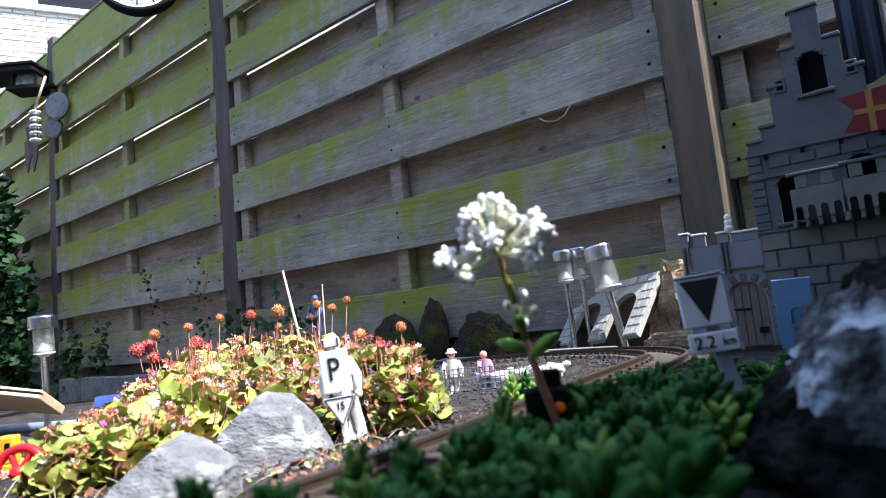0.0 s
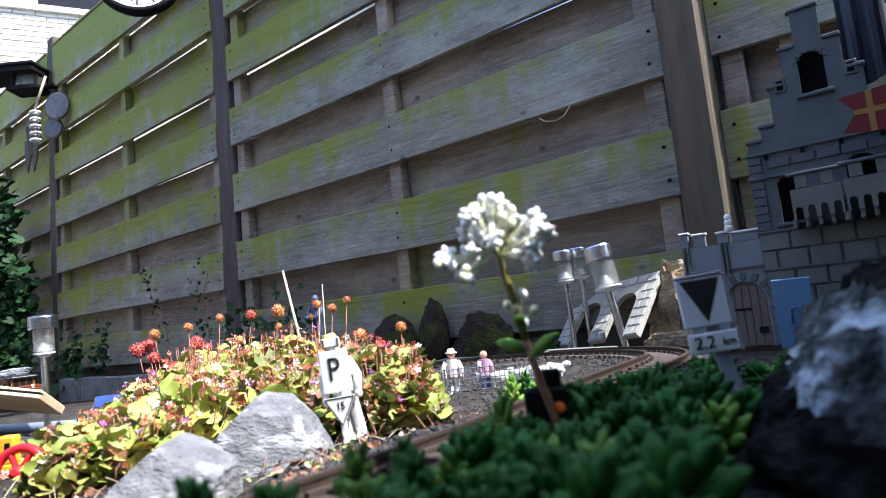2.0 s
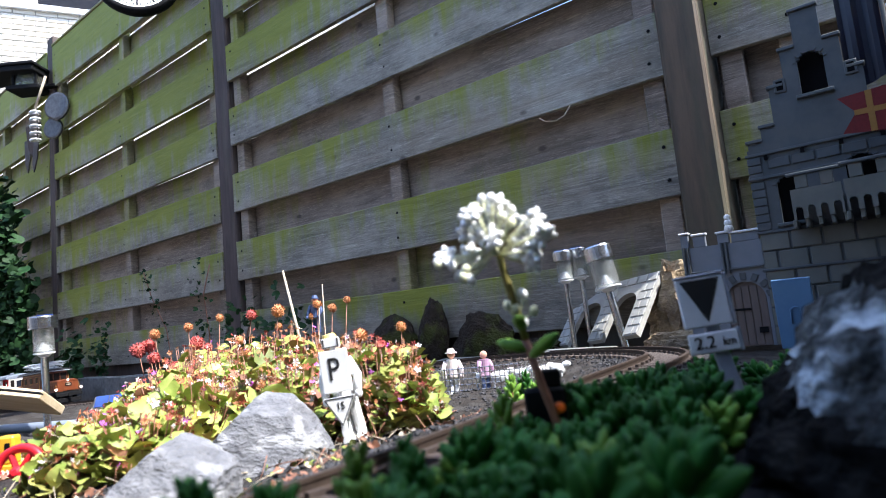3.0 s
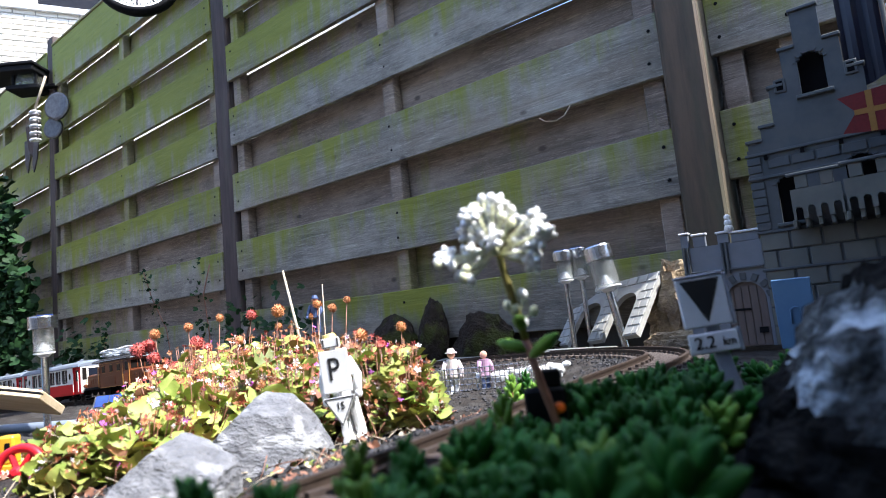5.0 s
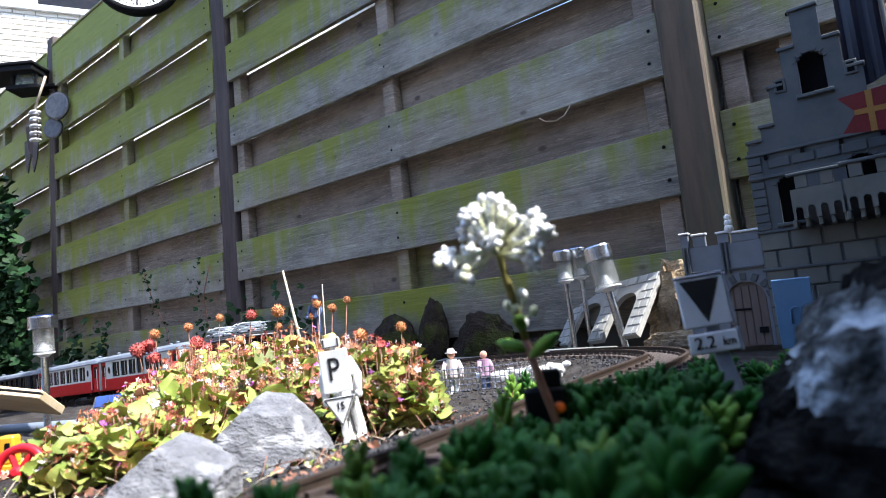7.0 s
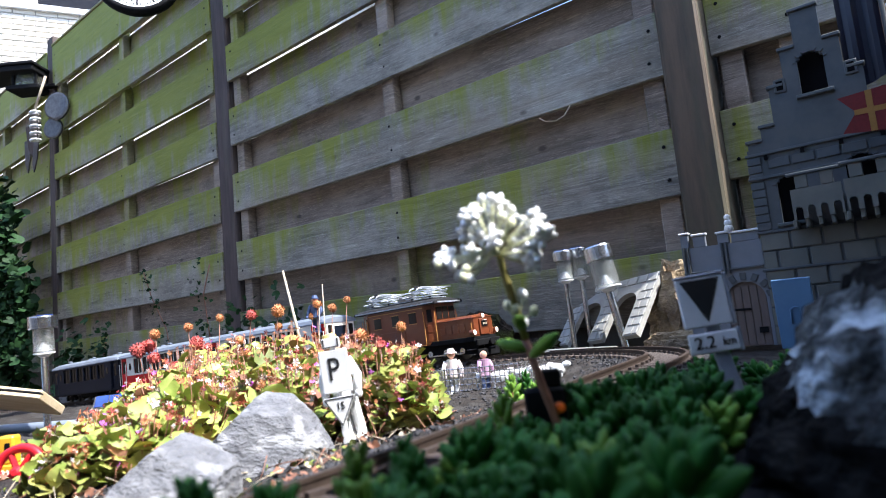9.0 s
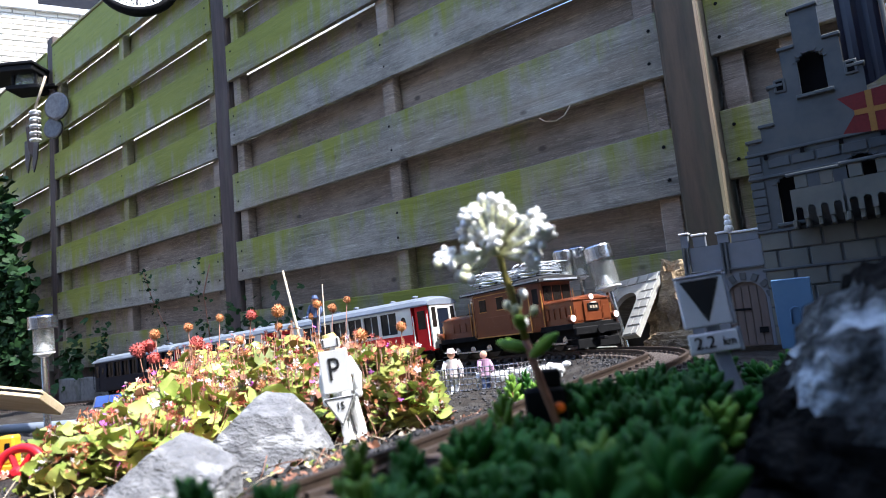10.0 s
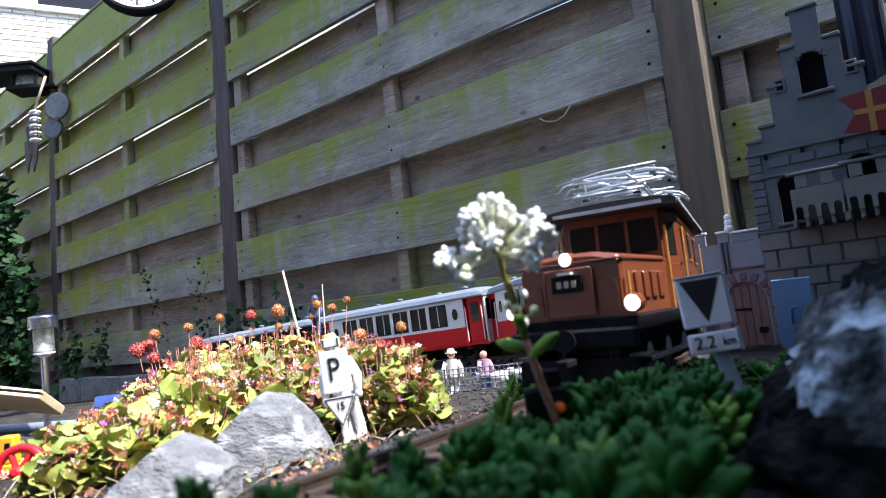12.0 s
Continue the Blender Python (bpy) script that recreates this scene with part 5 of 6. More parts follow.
def parking_sign():
    s = thing("track_sign", "white plastic sign with black letter and a small triangle below", "sign", pose(1.688, -1.014, -0.028, 0, 0, 36) @ pose(0, 0, 0, 0, -4.5))
    part("post", bm_box(-0.003, 0.003, 0.0, 0.003, -0.02, 0.09, 0.0006), "white", s)
    part("letter_plate", bm_box(-0.0145, 0.0145, -0.003, -0.0003, 0.046, 0.088, 0.0008), "white", s)
    letters("P", 0.032, Matrix.Translation((-0.001, -0.0032, 0.068)), s, 0.8)
    t = bmesh.new()
    prism(t, [(-0.016, 0.0415), (0.016, 0.0415), (0.0, 0.012)], -0.003, -0.0005)
    t = part("triangle_plate", t, "white", s)
    for p, q in (((-0.0145, 0.0405), (0.0145, 0.0405)), ((0.0145, 0.0405), (0, 0.0142)), ((0, 0.0142), (-0.0145, 0.0405))):
        part("border", bm_cyl((p[0], -0.003, p[1]), (q[0], -0.003, q[1]), 0.0006, n=5), "ink", t)
    letters("15", 0.0105, Matrix.Translation((0.0005, -0.0032, 0.0325)), t, 0.85)
    u = part("top_plate", bm_box(-0.0095, 0.0085, -0.003, -0.0003, 0.09, 0.1, 0.0006), "white", s)
    for x in (-0.0078, 0.0068):
        part("border", bm_box(x - 0.0006, x + 0.0006, -0.0036, -0.0028, 0.0905, 0.0995), "ink", u)
    part("border", bm_box(-0.0078, 0.0068, -0.0036, -0.0028, 0.0905, 0.0915), "ink", u)


kilometre_sign()
parking_sign()


# ---- dolls ----
def doll(m, h, coat, legs, hat, label, arm=20, brim=0.5):
    """A plain toy figure in one mesh: legs, body, arms, head and hat."""
    bm = bmesh.new()
    k = h / 0.075
    for sx in (-1, 1):
        cyl(bm, (sx * 0.005 * k, 0, 0), (sx * 0.0045 * k, 0, 0.034 * k), 0.0042 * k, 0.005 * k, 10, 1)
        box(bm, (sx * 0.005 - 0.004) * k, (sx * 0.005 + 0.004) * k, -0.009 * k, 0.004 * k, 0, 0.005 * k, 0.001 * k, mi=1)
        a = radians(arm) * sx
        sweep(bm, [(sx * 0.0095 * k, 0, 0.056 * k), (sx * 0.0145 * k, -0.002 * k, 0.044 * k), (sx * 0.0135 * k, -0.01 * k, 0.034 * k)], [0.0042 * k, 0.0038 * k, 0.003 * k], 8, 0)
        bmesh.ops.create_uvsphere(bm, u_segments=8, v_segments=6, radius=0.0032 * k, matrix=Matrix.Translation((sx * 0.0135 * k, -0.011 * k, 0.0325 * k)))
    cyl(bm, (0, 0, 0.031 * k), (0, 0, 0.059 * k), 0.0095 * k, 0.0088 * k, 14)
    cyl(bm, (0, 0, 0.059 * k), (0, 0, 0.063 * k), 0.003 * k, None, 8, 2)
    for f in bmesh.ops.create_uvsphere(bm, u_segments=12, v_segments=8, radius=0.0068 * k, matrix=Matrix.Translation((0, 0, 0.067 * k)))["verts"]:
        for q in f.link_faces:
            q.material_index = 2
    if hat:
        cyl(bm, (0, 0, 0.069 * k), (0, 0, 0.0705 * k), 0.0115 * k * brim + 0.003 * k, None, 16, 3)
        cyl(bm, (0, 0, 0.0705 * k), (0, 0, 0.0765 * k), 0.0074 * k, 0.005 * k, 14, 3)
    me = part("doll", bm, [coat, legs, "skin", hat or coat], None)
    me.matrix_basis = m
    return tagged(me, label, "doll", "toy figures")


doll(pose(1.6814, -0.9915, -0.0333, 0, 0, 37) @ pose(0, 0, 0, 4.0, -11.2) @ Matrix.Diagonal((0.85, 1, 1, 1)), 0.109, "white", "white", "helmet", "toy worker figure in white with a yellow helmet", brim=0.25)
doll(pose(1.522, -0.612, -0.052, 0, 0, 40), 0.078, "blush", "white", "blush", "toy figure in pale clothes with a brimmed hat", brim=0.6)
doll(pose(1.565, -0.578, -0.052, 0, 0, 70), 0.072, "lilac", "denim", None, "toy figure in a lilac coat by the wire fence")
doll(pose(1.468, -0.64, -0.05, 0, 0, 10), 0.055, "white", "denim", "white", "small toy figure in white behind the leaves")
doll(pose(1.193, -0.62, 0.075, 0, 0, 20), 0.075, "denim", "denim", "denim", "toy figure in blue standing among the flowers")


def toy_sheep(x, y, z, rz):
    bm = bmesh.new()
    bmesh.ops.create_icosphere(bm, subdivisions=2, radius=1, matrix=Matrix.Translation((0, 0, 0.02)) @ Matrix.Diagonal((0.017, 0.01, 0.011, 1)))
    bmesh.ops.create_icosphere(bm, subdivisions=2, radius=1, matrix=Matrix.Translation((0.018, 0, 0.028)) @ Matrix.Diagonal((0.0075, 0.005, 0.0055, 1)))
    for dx in (-0.009, 0.009):
        for dy in (-0.005, 0.005):
            cyl(bm, (dx, dy, 0), (dx, dy, 0.015), 0.002, n=6)
    o = part("toy_animal", bm, "white", None)
    o.matrix_basis = pose(x, y, z, 0, 0, rz) @ Matrix.Scale(1.05, 4)
    tagged(o, "white toy animal standing behind the wire fence", "toy animal", "toy animals")


for x, y, rz in ((1.585, -0.565, 30), (1.612, -0.54, 10), (1.635, -0.51, 60), (1.545, -0.56, 100), (1.65, -0.485, 20)):
    toy_sheep(x, y, -0.048, rz)


def wire_fence():
    w = thing("wire_fence", "small white wire mesh fence round the toy animals", "fence")
    pts = [(1.48, -0.66), (1.53, -0.645), (1.58, -0.615), (1.63, -0.575), (1.655, -0.53)]
    for (xa, ya), (xb, yb) in zip(pts, pts[1:]):
        for z in (-0.04, -0.031, -0.022, -0.013, -0.005):
            part("wire", bm_cyl((xa, ya, z), (xb, yb, z), 0.0009, n=5), "steel", w)
        for i in range(9):
            t = i / 8
            x, y = xa + (xb - xa) * t, ya + (yb - ya) * t
            part("wire", bm_cyl((x, y, -0.06), (x, y, -0.003), 0.0016 if i == 0 else 0.0009, n=5), "steel", w)


wire_fence()


# ---- toys and boards at the far end of the bed ----
def far_toys():
    h = thing("toy_shelter", "toy shelter with a pale wooden roof board and blue wall", "toy house", pose(0.88, -1.085, -0.103, 0, 0, 38))
    b = part("roof_board", bm_box(-0.2, 0.085, -0.06, 0.02, 0.112, 0.128, 0.002), "pale_wood", h)
    b.matrix_basis = pose(0.015, -0.055, 0.008, -28, 11)
    part("roof_edge", bm_box(-0.2, 0.0852, -0.0612, -0.052, 0.1195, 0.1235, 0.001), "black", h).matrix_basis = b.matrix_basis
    part("wall", bm_box(-0.17, -0.1, -0.04, 0.0, 0, 0.125), "blue", h)
    part("post", bm_box(0.02, 0.032, -0.03, -0.018, -0.02, 0.105), "pale_wood", h)
    w = thing("toy_house", "pale blue toy house wall behind the shelter", "toy house", pose(0.50, -1.02, -0.1, 0, 0, 35))
    part("wall", bm_box(-0.1, 0.004, -0.03, 0.03, -0.02, 0.18, 0.002), "blue", w)
    part("roof", bm_box(-0.12, 0.012, -0.04, 0.04, 0.1805, 0.19, 0.002), "white", w)
    p = thing("pipe", "long silver plastic pipe lying on the ground", "pipe", pose(0, 0, 0))
    bm = bmesh.new()
    sweep(bm, [(0.35, -1.02, -0.075), (0.55, -0.88, -0.08), (0.78, -0.75, -0.083)], 0.012, 12)
    part("tube", bm, "roof", p)
    s = thing("solar_panel", "small blue solar panel on a stake", "solar panel", pose(0.52, -0.72, -0.05, 25, 0, 60))
    part("frame", bm_box(-0.05, 0.05, -0.03, 0.03, -0.004, 0.004, 0.001), "dark_steel", s)
    for i in range(3):
        part("cell", bm_box(-0.046 + i * 0.031, -0.017 + i * 0.031, -0.027, 0.027, 0.0041, 0.0055), "solar", s)
    part("stake", bm_cyl((0, 0, -0.08), (0, 0, -0.004), 0.004), "dark_steel", s)
    y = thing("toy_digger", "yellow plastic toy block with openings", "toy", pose(1.341, -1.19, -0.046, 0, 0, 40) @ Matrix.Scale(0.72, 4))
    part("body", bm_box(-0.012, 0.013, -0.01, 0.01, 0.02, 0.062, 0.003), "yellow", y)
    # black plate on the face paints the shaded opening
    part("window", bm_box(0.0, 0.008, -0.0112, -0.009, 0.04, 0.052, 0.001), "dark", y)
    part("base", bm_box(-0.014, 0.015, -0.012, 0.012, 0, 0.02, 0.002), "yellow", y)
    r = thing("toy_carriage_wheel", "red spoked plastic toy wheel lying in the bed", "toy wheel", pose(1.402, -1.2, -0.034, 75, 0, 38) @ Matrix.Scale(0.72, 4))
    bm = bmesh.new()
    sweep(bm, [(0.034 * math.cos(a), 0.034 * math.sin(a), 0) for a in np.linspace(0, 2 * math.pi, 28)], 0.0065, 8)
    part("rim", bm, "red_toy", r)
    for i in range(6):
        a = i * math.pi / 3
        part("spoke", bm_cyl((0, 0, 0), (0.034 * math.cos(a), 0.034 * math.sin(a), 0), 0.0042, n=8), "red_toy", r)
    part("hub", bm_lathe([(0.009, -0.006), (0.009, 0.006), (0.004, 0.009)], 12), "red_toy", r)
    k = thing("lamp_box", "small black plastic box with orange reflectors in the stonecrop", "lamp box", pose(1.983, -1.143, 0.006, 0, 0, 32))
    part("body", bm_box(-0.0105, 0.0105, -0.006, 0.006, 0, 0.034, 0.0015), "black", k)
    part("knob", bm_box(-0.004, 0.009, -0.004, 0.004, 0.0345, 0.043, 0.001), "black", k)
    for x, z in ((0.0065, 0.024), (-0.003, 0.012)):
        part("reflector", bm_lathe([(0.003, 0), (0.003, 0.001), (0.0015, 0.0018)], 10), "orange", k).matrix_basis = pose(x, -0.006, z, 90)


far_toys()


# ---- plants ----
def leaf_faces(bm, m, r, mi=0, lobes=5, cup=0.18, rnd=random):
    """A rounded, scalloped leaf as a fan with a folded middle."""
    n = 11
    c = bm.verts.new(m @ Vector((0, 0, -cup * r)))
    ring = []
    for i in range(n):
        a = math.pi * (0.12 + 1.76 * i / (n - 1)) - math.pi / 2 - math.pi / 2
        k = r * (1 + 0.13 * math.cos(lobes * a + 0.3) + rnd.uniform(-0.06, 0.06))
        ring.append(bm.verts.new(m @ Vector((k * math.cos(a), k * math.sin(a), r * 0.16 * math.sin(3 * a) + rnd.uniform(-0.05, 0.05) * r))))
    base = bm.verts.new(m @ Vector((0, r * 0.25, -cup * r)))
    for a, b in zip(ring, ring[1:]):
        f = bm.faces.new((c, a, b))
        f.material_index, f.smooth = mi, True
    for a, b in ((base, ring[0]), (ring[-1], base)):
        f = bm.faces.new((c, a, b))
        f.material_index = mi


def ball_head(r, rnd, spikes=150):
    """A round seed head of many small pointed bracts."""
    bm = bmesh.new()
    bmesh.ops.create_icosphere(bm, subdivisions=2, radius=r * 0.78)
    for _ in range(spikes):
        d = Vector((rnd.gauss(0, 1), rnd.gauss(0, 1), rnd.gauss(0, 1))).normalized()
        u = d.orthogonal().normalized()
        w = d.cross(u)
        L, k = r * rnd.uniform(0.85, 1.12), r * 0.11
        a = [bm.verts.new(d * r * 0.66 + u * k), bm.verts.new(d * r * 0.66 - u * k * 0.5 + w * k), bm.verts.new(d * r * 0.66 - u * k * 0.5 - w * k)]
        t = bm.verts.new(d * L)
        for i in range(3):
            bm.faces.new((a[i], a[(i + 1) % 3], t))
    return bm


def flowering_plant(cx, cy, rx, ry, top, n_leaf, seed, heads=(), label="low plant with yellow-green scalloped leaves and rusty flower heads"):
    """A clump: stems, a crown of scalloped leaves, small pale flowers and round seed heads on stalks."""
    rnd = random.Random(seed)
    z0 = ground_z(cx, cy)
    p = thing("flower_plant", label, "plant", pose(cx, cy, z0), "plants of the flower bed")
    top += 0.0228 * smooth01(-0.4, -1.2, cy)
    leaves, stems = bmesh.new(), bmesh.new()
    pale = bmesh.new()
    for _ in range(n_leaf):
        a, q = rnd.uniform(0, 2 * math.pi), math.sqrt(rnd.random())
        x, y = rx * q * math.cos(a), ry * q * math.sin(a)
        dome = max(top * (1 - 0.72 * q ** 2.2), 0.02)
        z = dome * rnd.uniform(0.3, 0.98)
        r = rnd.uniform(0.007, 0.0165)
        tilt = Matrix.Translation((x, y, z)) @ Euler((rnd.gauss(0.25, 0.5), rnd.gauss(0, 0.5), rnd.uniform(0, 6.28))).to_matrix().to_4x4()
        leaf_faces(leaves, tilt, r, 0 if rnd.random() < 0.9 else 1, rnd=rnd)
        if rnd.random() < 0.55:
            sweep(stems, [(x * 0.5, y * 0.5, 0), (x * 0.85, y * 0.85, z * 0.6), (x, y, z - r * 0.2)], 0.0007, 4)
    for _ in range(n_leaf):
        a, q = rnd.uniform(0, 2 * math.pi), math.sqrt(rnd.random())
        x, y = rx * q * math.cos(a), ry * q * math.sin(a)
        z = max(top * (1 - 0.7 * q ** 2.2), 0.02) * rnd.uniform(0.82, 1.14)
        kind = rnd.random()
        mi = 0 if kind < 0.2 else (1 if kind < 0.5 else (2 if kind < 0.96 else 3))
        s = rnd.uniform(0.0022, 0.0052)
        m = Matrix.Translation((x, y, z)) @ Euler((rnd.gauss(0, 0.7), rnd.gauss(0, 0.7), rnd.uniform(0, 6))).to_matrix().to_4x4()
        c = pale.verts.new(m @ Vector((0, 0, -s * 0.3)))
        for k in range(5):
            b = 2 * math.pi * k / 5
            v = [pale.verts.new(m @ Vector((s * math.cos(b + d) * l, s * math.sin(b + d) * l, s * 0.2 * l))) for d, l in ((-0.42, 0.7), (0, 1.1), (0.42, 0.7))]
            f = pale.faces.new((c, v[0], v[1], v[2]))
            f.material_index = mi
        if rnd.random() < 0.7:
            sweep(stems, [(x * 0.6, y * 0.6, z * 0.2), (x, y, z)], 0.0006, 4)
    part("foliage", leaves, ["leaf", "stem"], p)["kind"] = "stuff"
    part("stem", stems, "stem", p)["kind"] = "stuff"
    part("bloom", pale, ["blush", "crimson", "rust", "purple"], p, "tiny pale pink, crimson and rusty flowers")["kind"] = "stuff"
    for hx, hy, hz, r, mname in heads:
        bm = bmesh.new()
        k = Vector((hx - cx, hy - cy, hz - z0))
        sweep(bm, [(k.x * 0.75 + rnd.uniform(-0.01, 0.01), k.y * 0.75, 0.02), (k.x * 0.9, k.y * 0.92, k.z * 0.6), k], [0.0012, 0.001, 0.0008], 5)
        st = part("stalk", bm, "stem", p)
        o = part("seed_head", ball_head(r, rnd), mname, st, "round rusty seed head")
        o.matrix_basis = Matrix.Translation(k)
    return p


def px_ray(depth, u, v):
    """A place from the camera's own frame: depth ahead, u to the right and v up, all in metres per metre of depth."""
    return CAM @ Vector((u * depth, v * depth, -depth))


def flower_bed():
    rnd = random.Random(41)
    # crown positions along the bed, from the loop's middle to the far end
    spots = [(1.60, -0.90, 0.065, 0.06, 0.08), (1.53, -0.96, 0.08, 0.07, 0.08), (1.52, -0.84, 0.09, 0.08, 0.095), (1.44, -0.92, 0.09, 0.08, 0.095),
             (1.40, -0.78, 0.1, 0.09, 0.115), (1.33, -0.88, 0.1, 0.09, 0.118), (1.45, -0.69, 0.085, 0.07, 0.09), (1.28, -0.76, 0.1, 0.09, 0.128), (1.22, -0.9, 0.1, 0.09, 0.115),
             (1.14, -0.8, 0.11, 0.1, 0.125), (1.08, -0.92, 0.08, 0.07, 0.068), (1.0, -0.78, 0.1, 0.1, 0.105), (1.34, -1.0, 0.1, 0.07, 0.08), (1.22, -1.02, 0.07, 0.05, 0.03),
             (1.46, -1.04, 0.09, 0.06, 0.06), (1.36, -1.1, 0.08, 0.05, 0.032), (1.30, -1.13, 0.05, 0.04, 0.022), (1.655, -0.93, 0.045, 0.045, 0.075), (1.61, -0.835, 0.05, 0.045, 0.078),
             (1.72, -0.95, 0.035, 0.035, 0.04), (1.54, -1.14, 0.07, 0.05, 0.045), (1.53, -1.2, 0.04, 0.03, 0.02), (1.6, -1.01, 0.05, 0.05, 0.06)]
    heads = {}
    # round heads that stand clear of the leaves: (u, v, depth, radius)
    clear = [(-0.28, -0.105, 1.2, 0.0155, "rust"), (-0.325, -0.112, 1.22, 0.013, "crimson"), (-0.379, -0.117, 1.25, 0.010, "rust"), (-0.279, -0.131, 1.2, 0.0095, "rust"),
             (-0.213, -0.094, 1.2, 0.0105, "rust"), (-0.188, -0.100, 1.2, 0.0105, "rust"), (-0.163, -0.086, 1.2, 0.009, "rust"), (-0.222, -0.114, 1.2, 0.009, "rust"),
             (-0.432, -0.133, 1.3, 0.0115, "rust"), (-0.489, -0.145, 1.3, 0.013, "rust"), (-0.517, -0.172, 1.3, 0.019, "crimson"), (-0.5, -0.165, 1.32, 0.017, "crimson"),
             (-0.49, -0.185, 1.28, 0.015, "crimson"), (-0.418, -0.16, 1.25, 0.017, "crimson"), (-0.43, -0.178, 1.25, 0.013, "rust"), (-0.40, -0.168, 1.24, 0.012, "crimson"),
             (-0.071, -0.132, 1.05, 0.0105, "rust"), (-0.14, -0.147, 1.05, 0.015, "rust"), (-0.31, -0.2, 1.0, 0.015, "crimson"), (-0.29, -0.212, 1.0, 0.012, "crimson"),
             (-0.345, -0.155, 1.12, 0.011, "rust"), (-0.25, -0.155, 1.1, 0.012, "rust"), (-0.455, -0.2, 1.1, 0.012, "crimson"), (-0.105, -0.165, 0.98, 0.012, "crimson"),
             (-0.06, -0.26, 0.85, 0.009, "crimson"), (-0.33, -0.178, 1.06, 0.012, "rust")]
    for u, v, d, r, mname in clear:
        w = px_ray(d, u, v)
        k = min(range(len(spots)), key=lambda i: (spots[i][0] - w.x) ** 2 + (spots[i][1] - w.y) ** 2)
        heads.setdefault(k, []).append((w.x, w.y, w.z, r, mname))
    for i, (x, y, rx, ry, top) in enumerate(spots):
        flowering_plant(x, y, rx, ry, top, 150, 100 + i, heads.get(i, ()))
    # pale dry sticks
    for a, b, r in (((-0.272, -0.037), (-0.232, -0.145), 0.0035), ((-0.205, -0.06), (-0.21, -0.14), 0.0014), ((-0.21, -0.1), (-0.225, -0.15), 0.0016)):
        bm = bmesh.new()
        p, q = px_ray(1.18, *a), px_ray(1.12, *b)
        q.z = ground_z(q.x, q.y)
        sweep(bm, [p, (p + q) / 2 + Vector((0.004, 0.003, 0)), q], [r * 0.6, r * 0.9, r], 6)
        tagged(part("twig", bm, "twig", None), "pale dry upright twig among the flowers", "twig", "dry twigs")
    for u0, v0, u1, v1, d in ((-0.39, -0.3, -0.3, -0.345, 0.72), (-0.55, -0.335, -0.47, -0.3, 0.8), (-0.44, -0.285, -0.37, -0.31, 0.78), (-0.33, -0.36, -0.27, -0.365, 0.6)):
        bm = bmesh.new()
        sweep(bm, [px_ray(d, u0, v0), px_ray(d, (u0 + u1) / 2, (v0 + v1) / 2 + 0.006), px_ray(d, u1, v1)], 0.0016, 5)
        tagged(part("twig", bm, "stem", None), "reddish fallen stalk lying across the bed", "twig", "fallen stalks")


flower_bed()


def stonecrop_shoot(bm, m, h, r, rnd, mi=0, leaves=22):
    """An upright shoot with plump leaves in a spiral."""
    axis = bm.verts.new(m @ Vector((0, 0, -0.002)))
    for i in range(leaves):
        t = i / (leaves - 1)
        a = i * 2.4
        z = h * t
        k = r * (1.0 - 0.55 * t ** 3)
        up = 0.45 + 0.75 * t
        d = Vector((math.cos(a) * math.cos(up), math.sin(a) * math.cos(up), math.sin(up)))
        L, w = k * rnd.uniform(1.15, 1.7), k * 0.29
        u = d.orthogonal().normalized()
        v = d.cross(u)
        base = Vector((0, 0, z)) + d * L * 0.1
        rings = []
        for s, q in ((0.0, 0.45), (0.35, 0.95), (0.72, 1.0), (0.95, 0.55)):
            rings.append([bm.verts.new(m @ (base + d * L * s + (u * math.cos(b) + v * math.sin(b)) * w * q)) for b in (0, 1.047, 2.094, 3.1416, 4.189, 5.236)])
        tip = bm.verts.new(m @ (base + d * L * 1.05))
        up_axis = bm.verts.new(m @ Vector((0, 0, z)))
        bm.faces.new((axis, up_axis, rings[0][0])).material_index = mi
        axis = up_axis
        for p, q in zip(rings, rings[1:]):
            for j in range(6):
                f = bm.faces.new((p[j], p[(j + 1) % 6], q[(j + 1) % 6], q[j]))
                f.material_index, f.smooth = mi, True
        for j in range(6):
            f = bm.faces.new((rings[-1][j], rings[-1][(j + 1) % 6], tip))
            f.material_index, f.smooth = mi, True


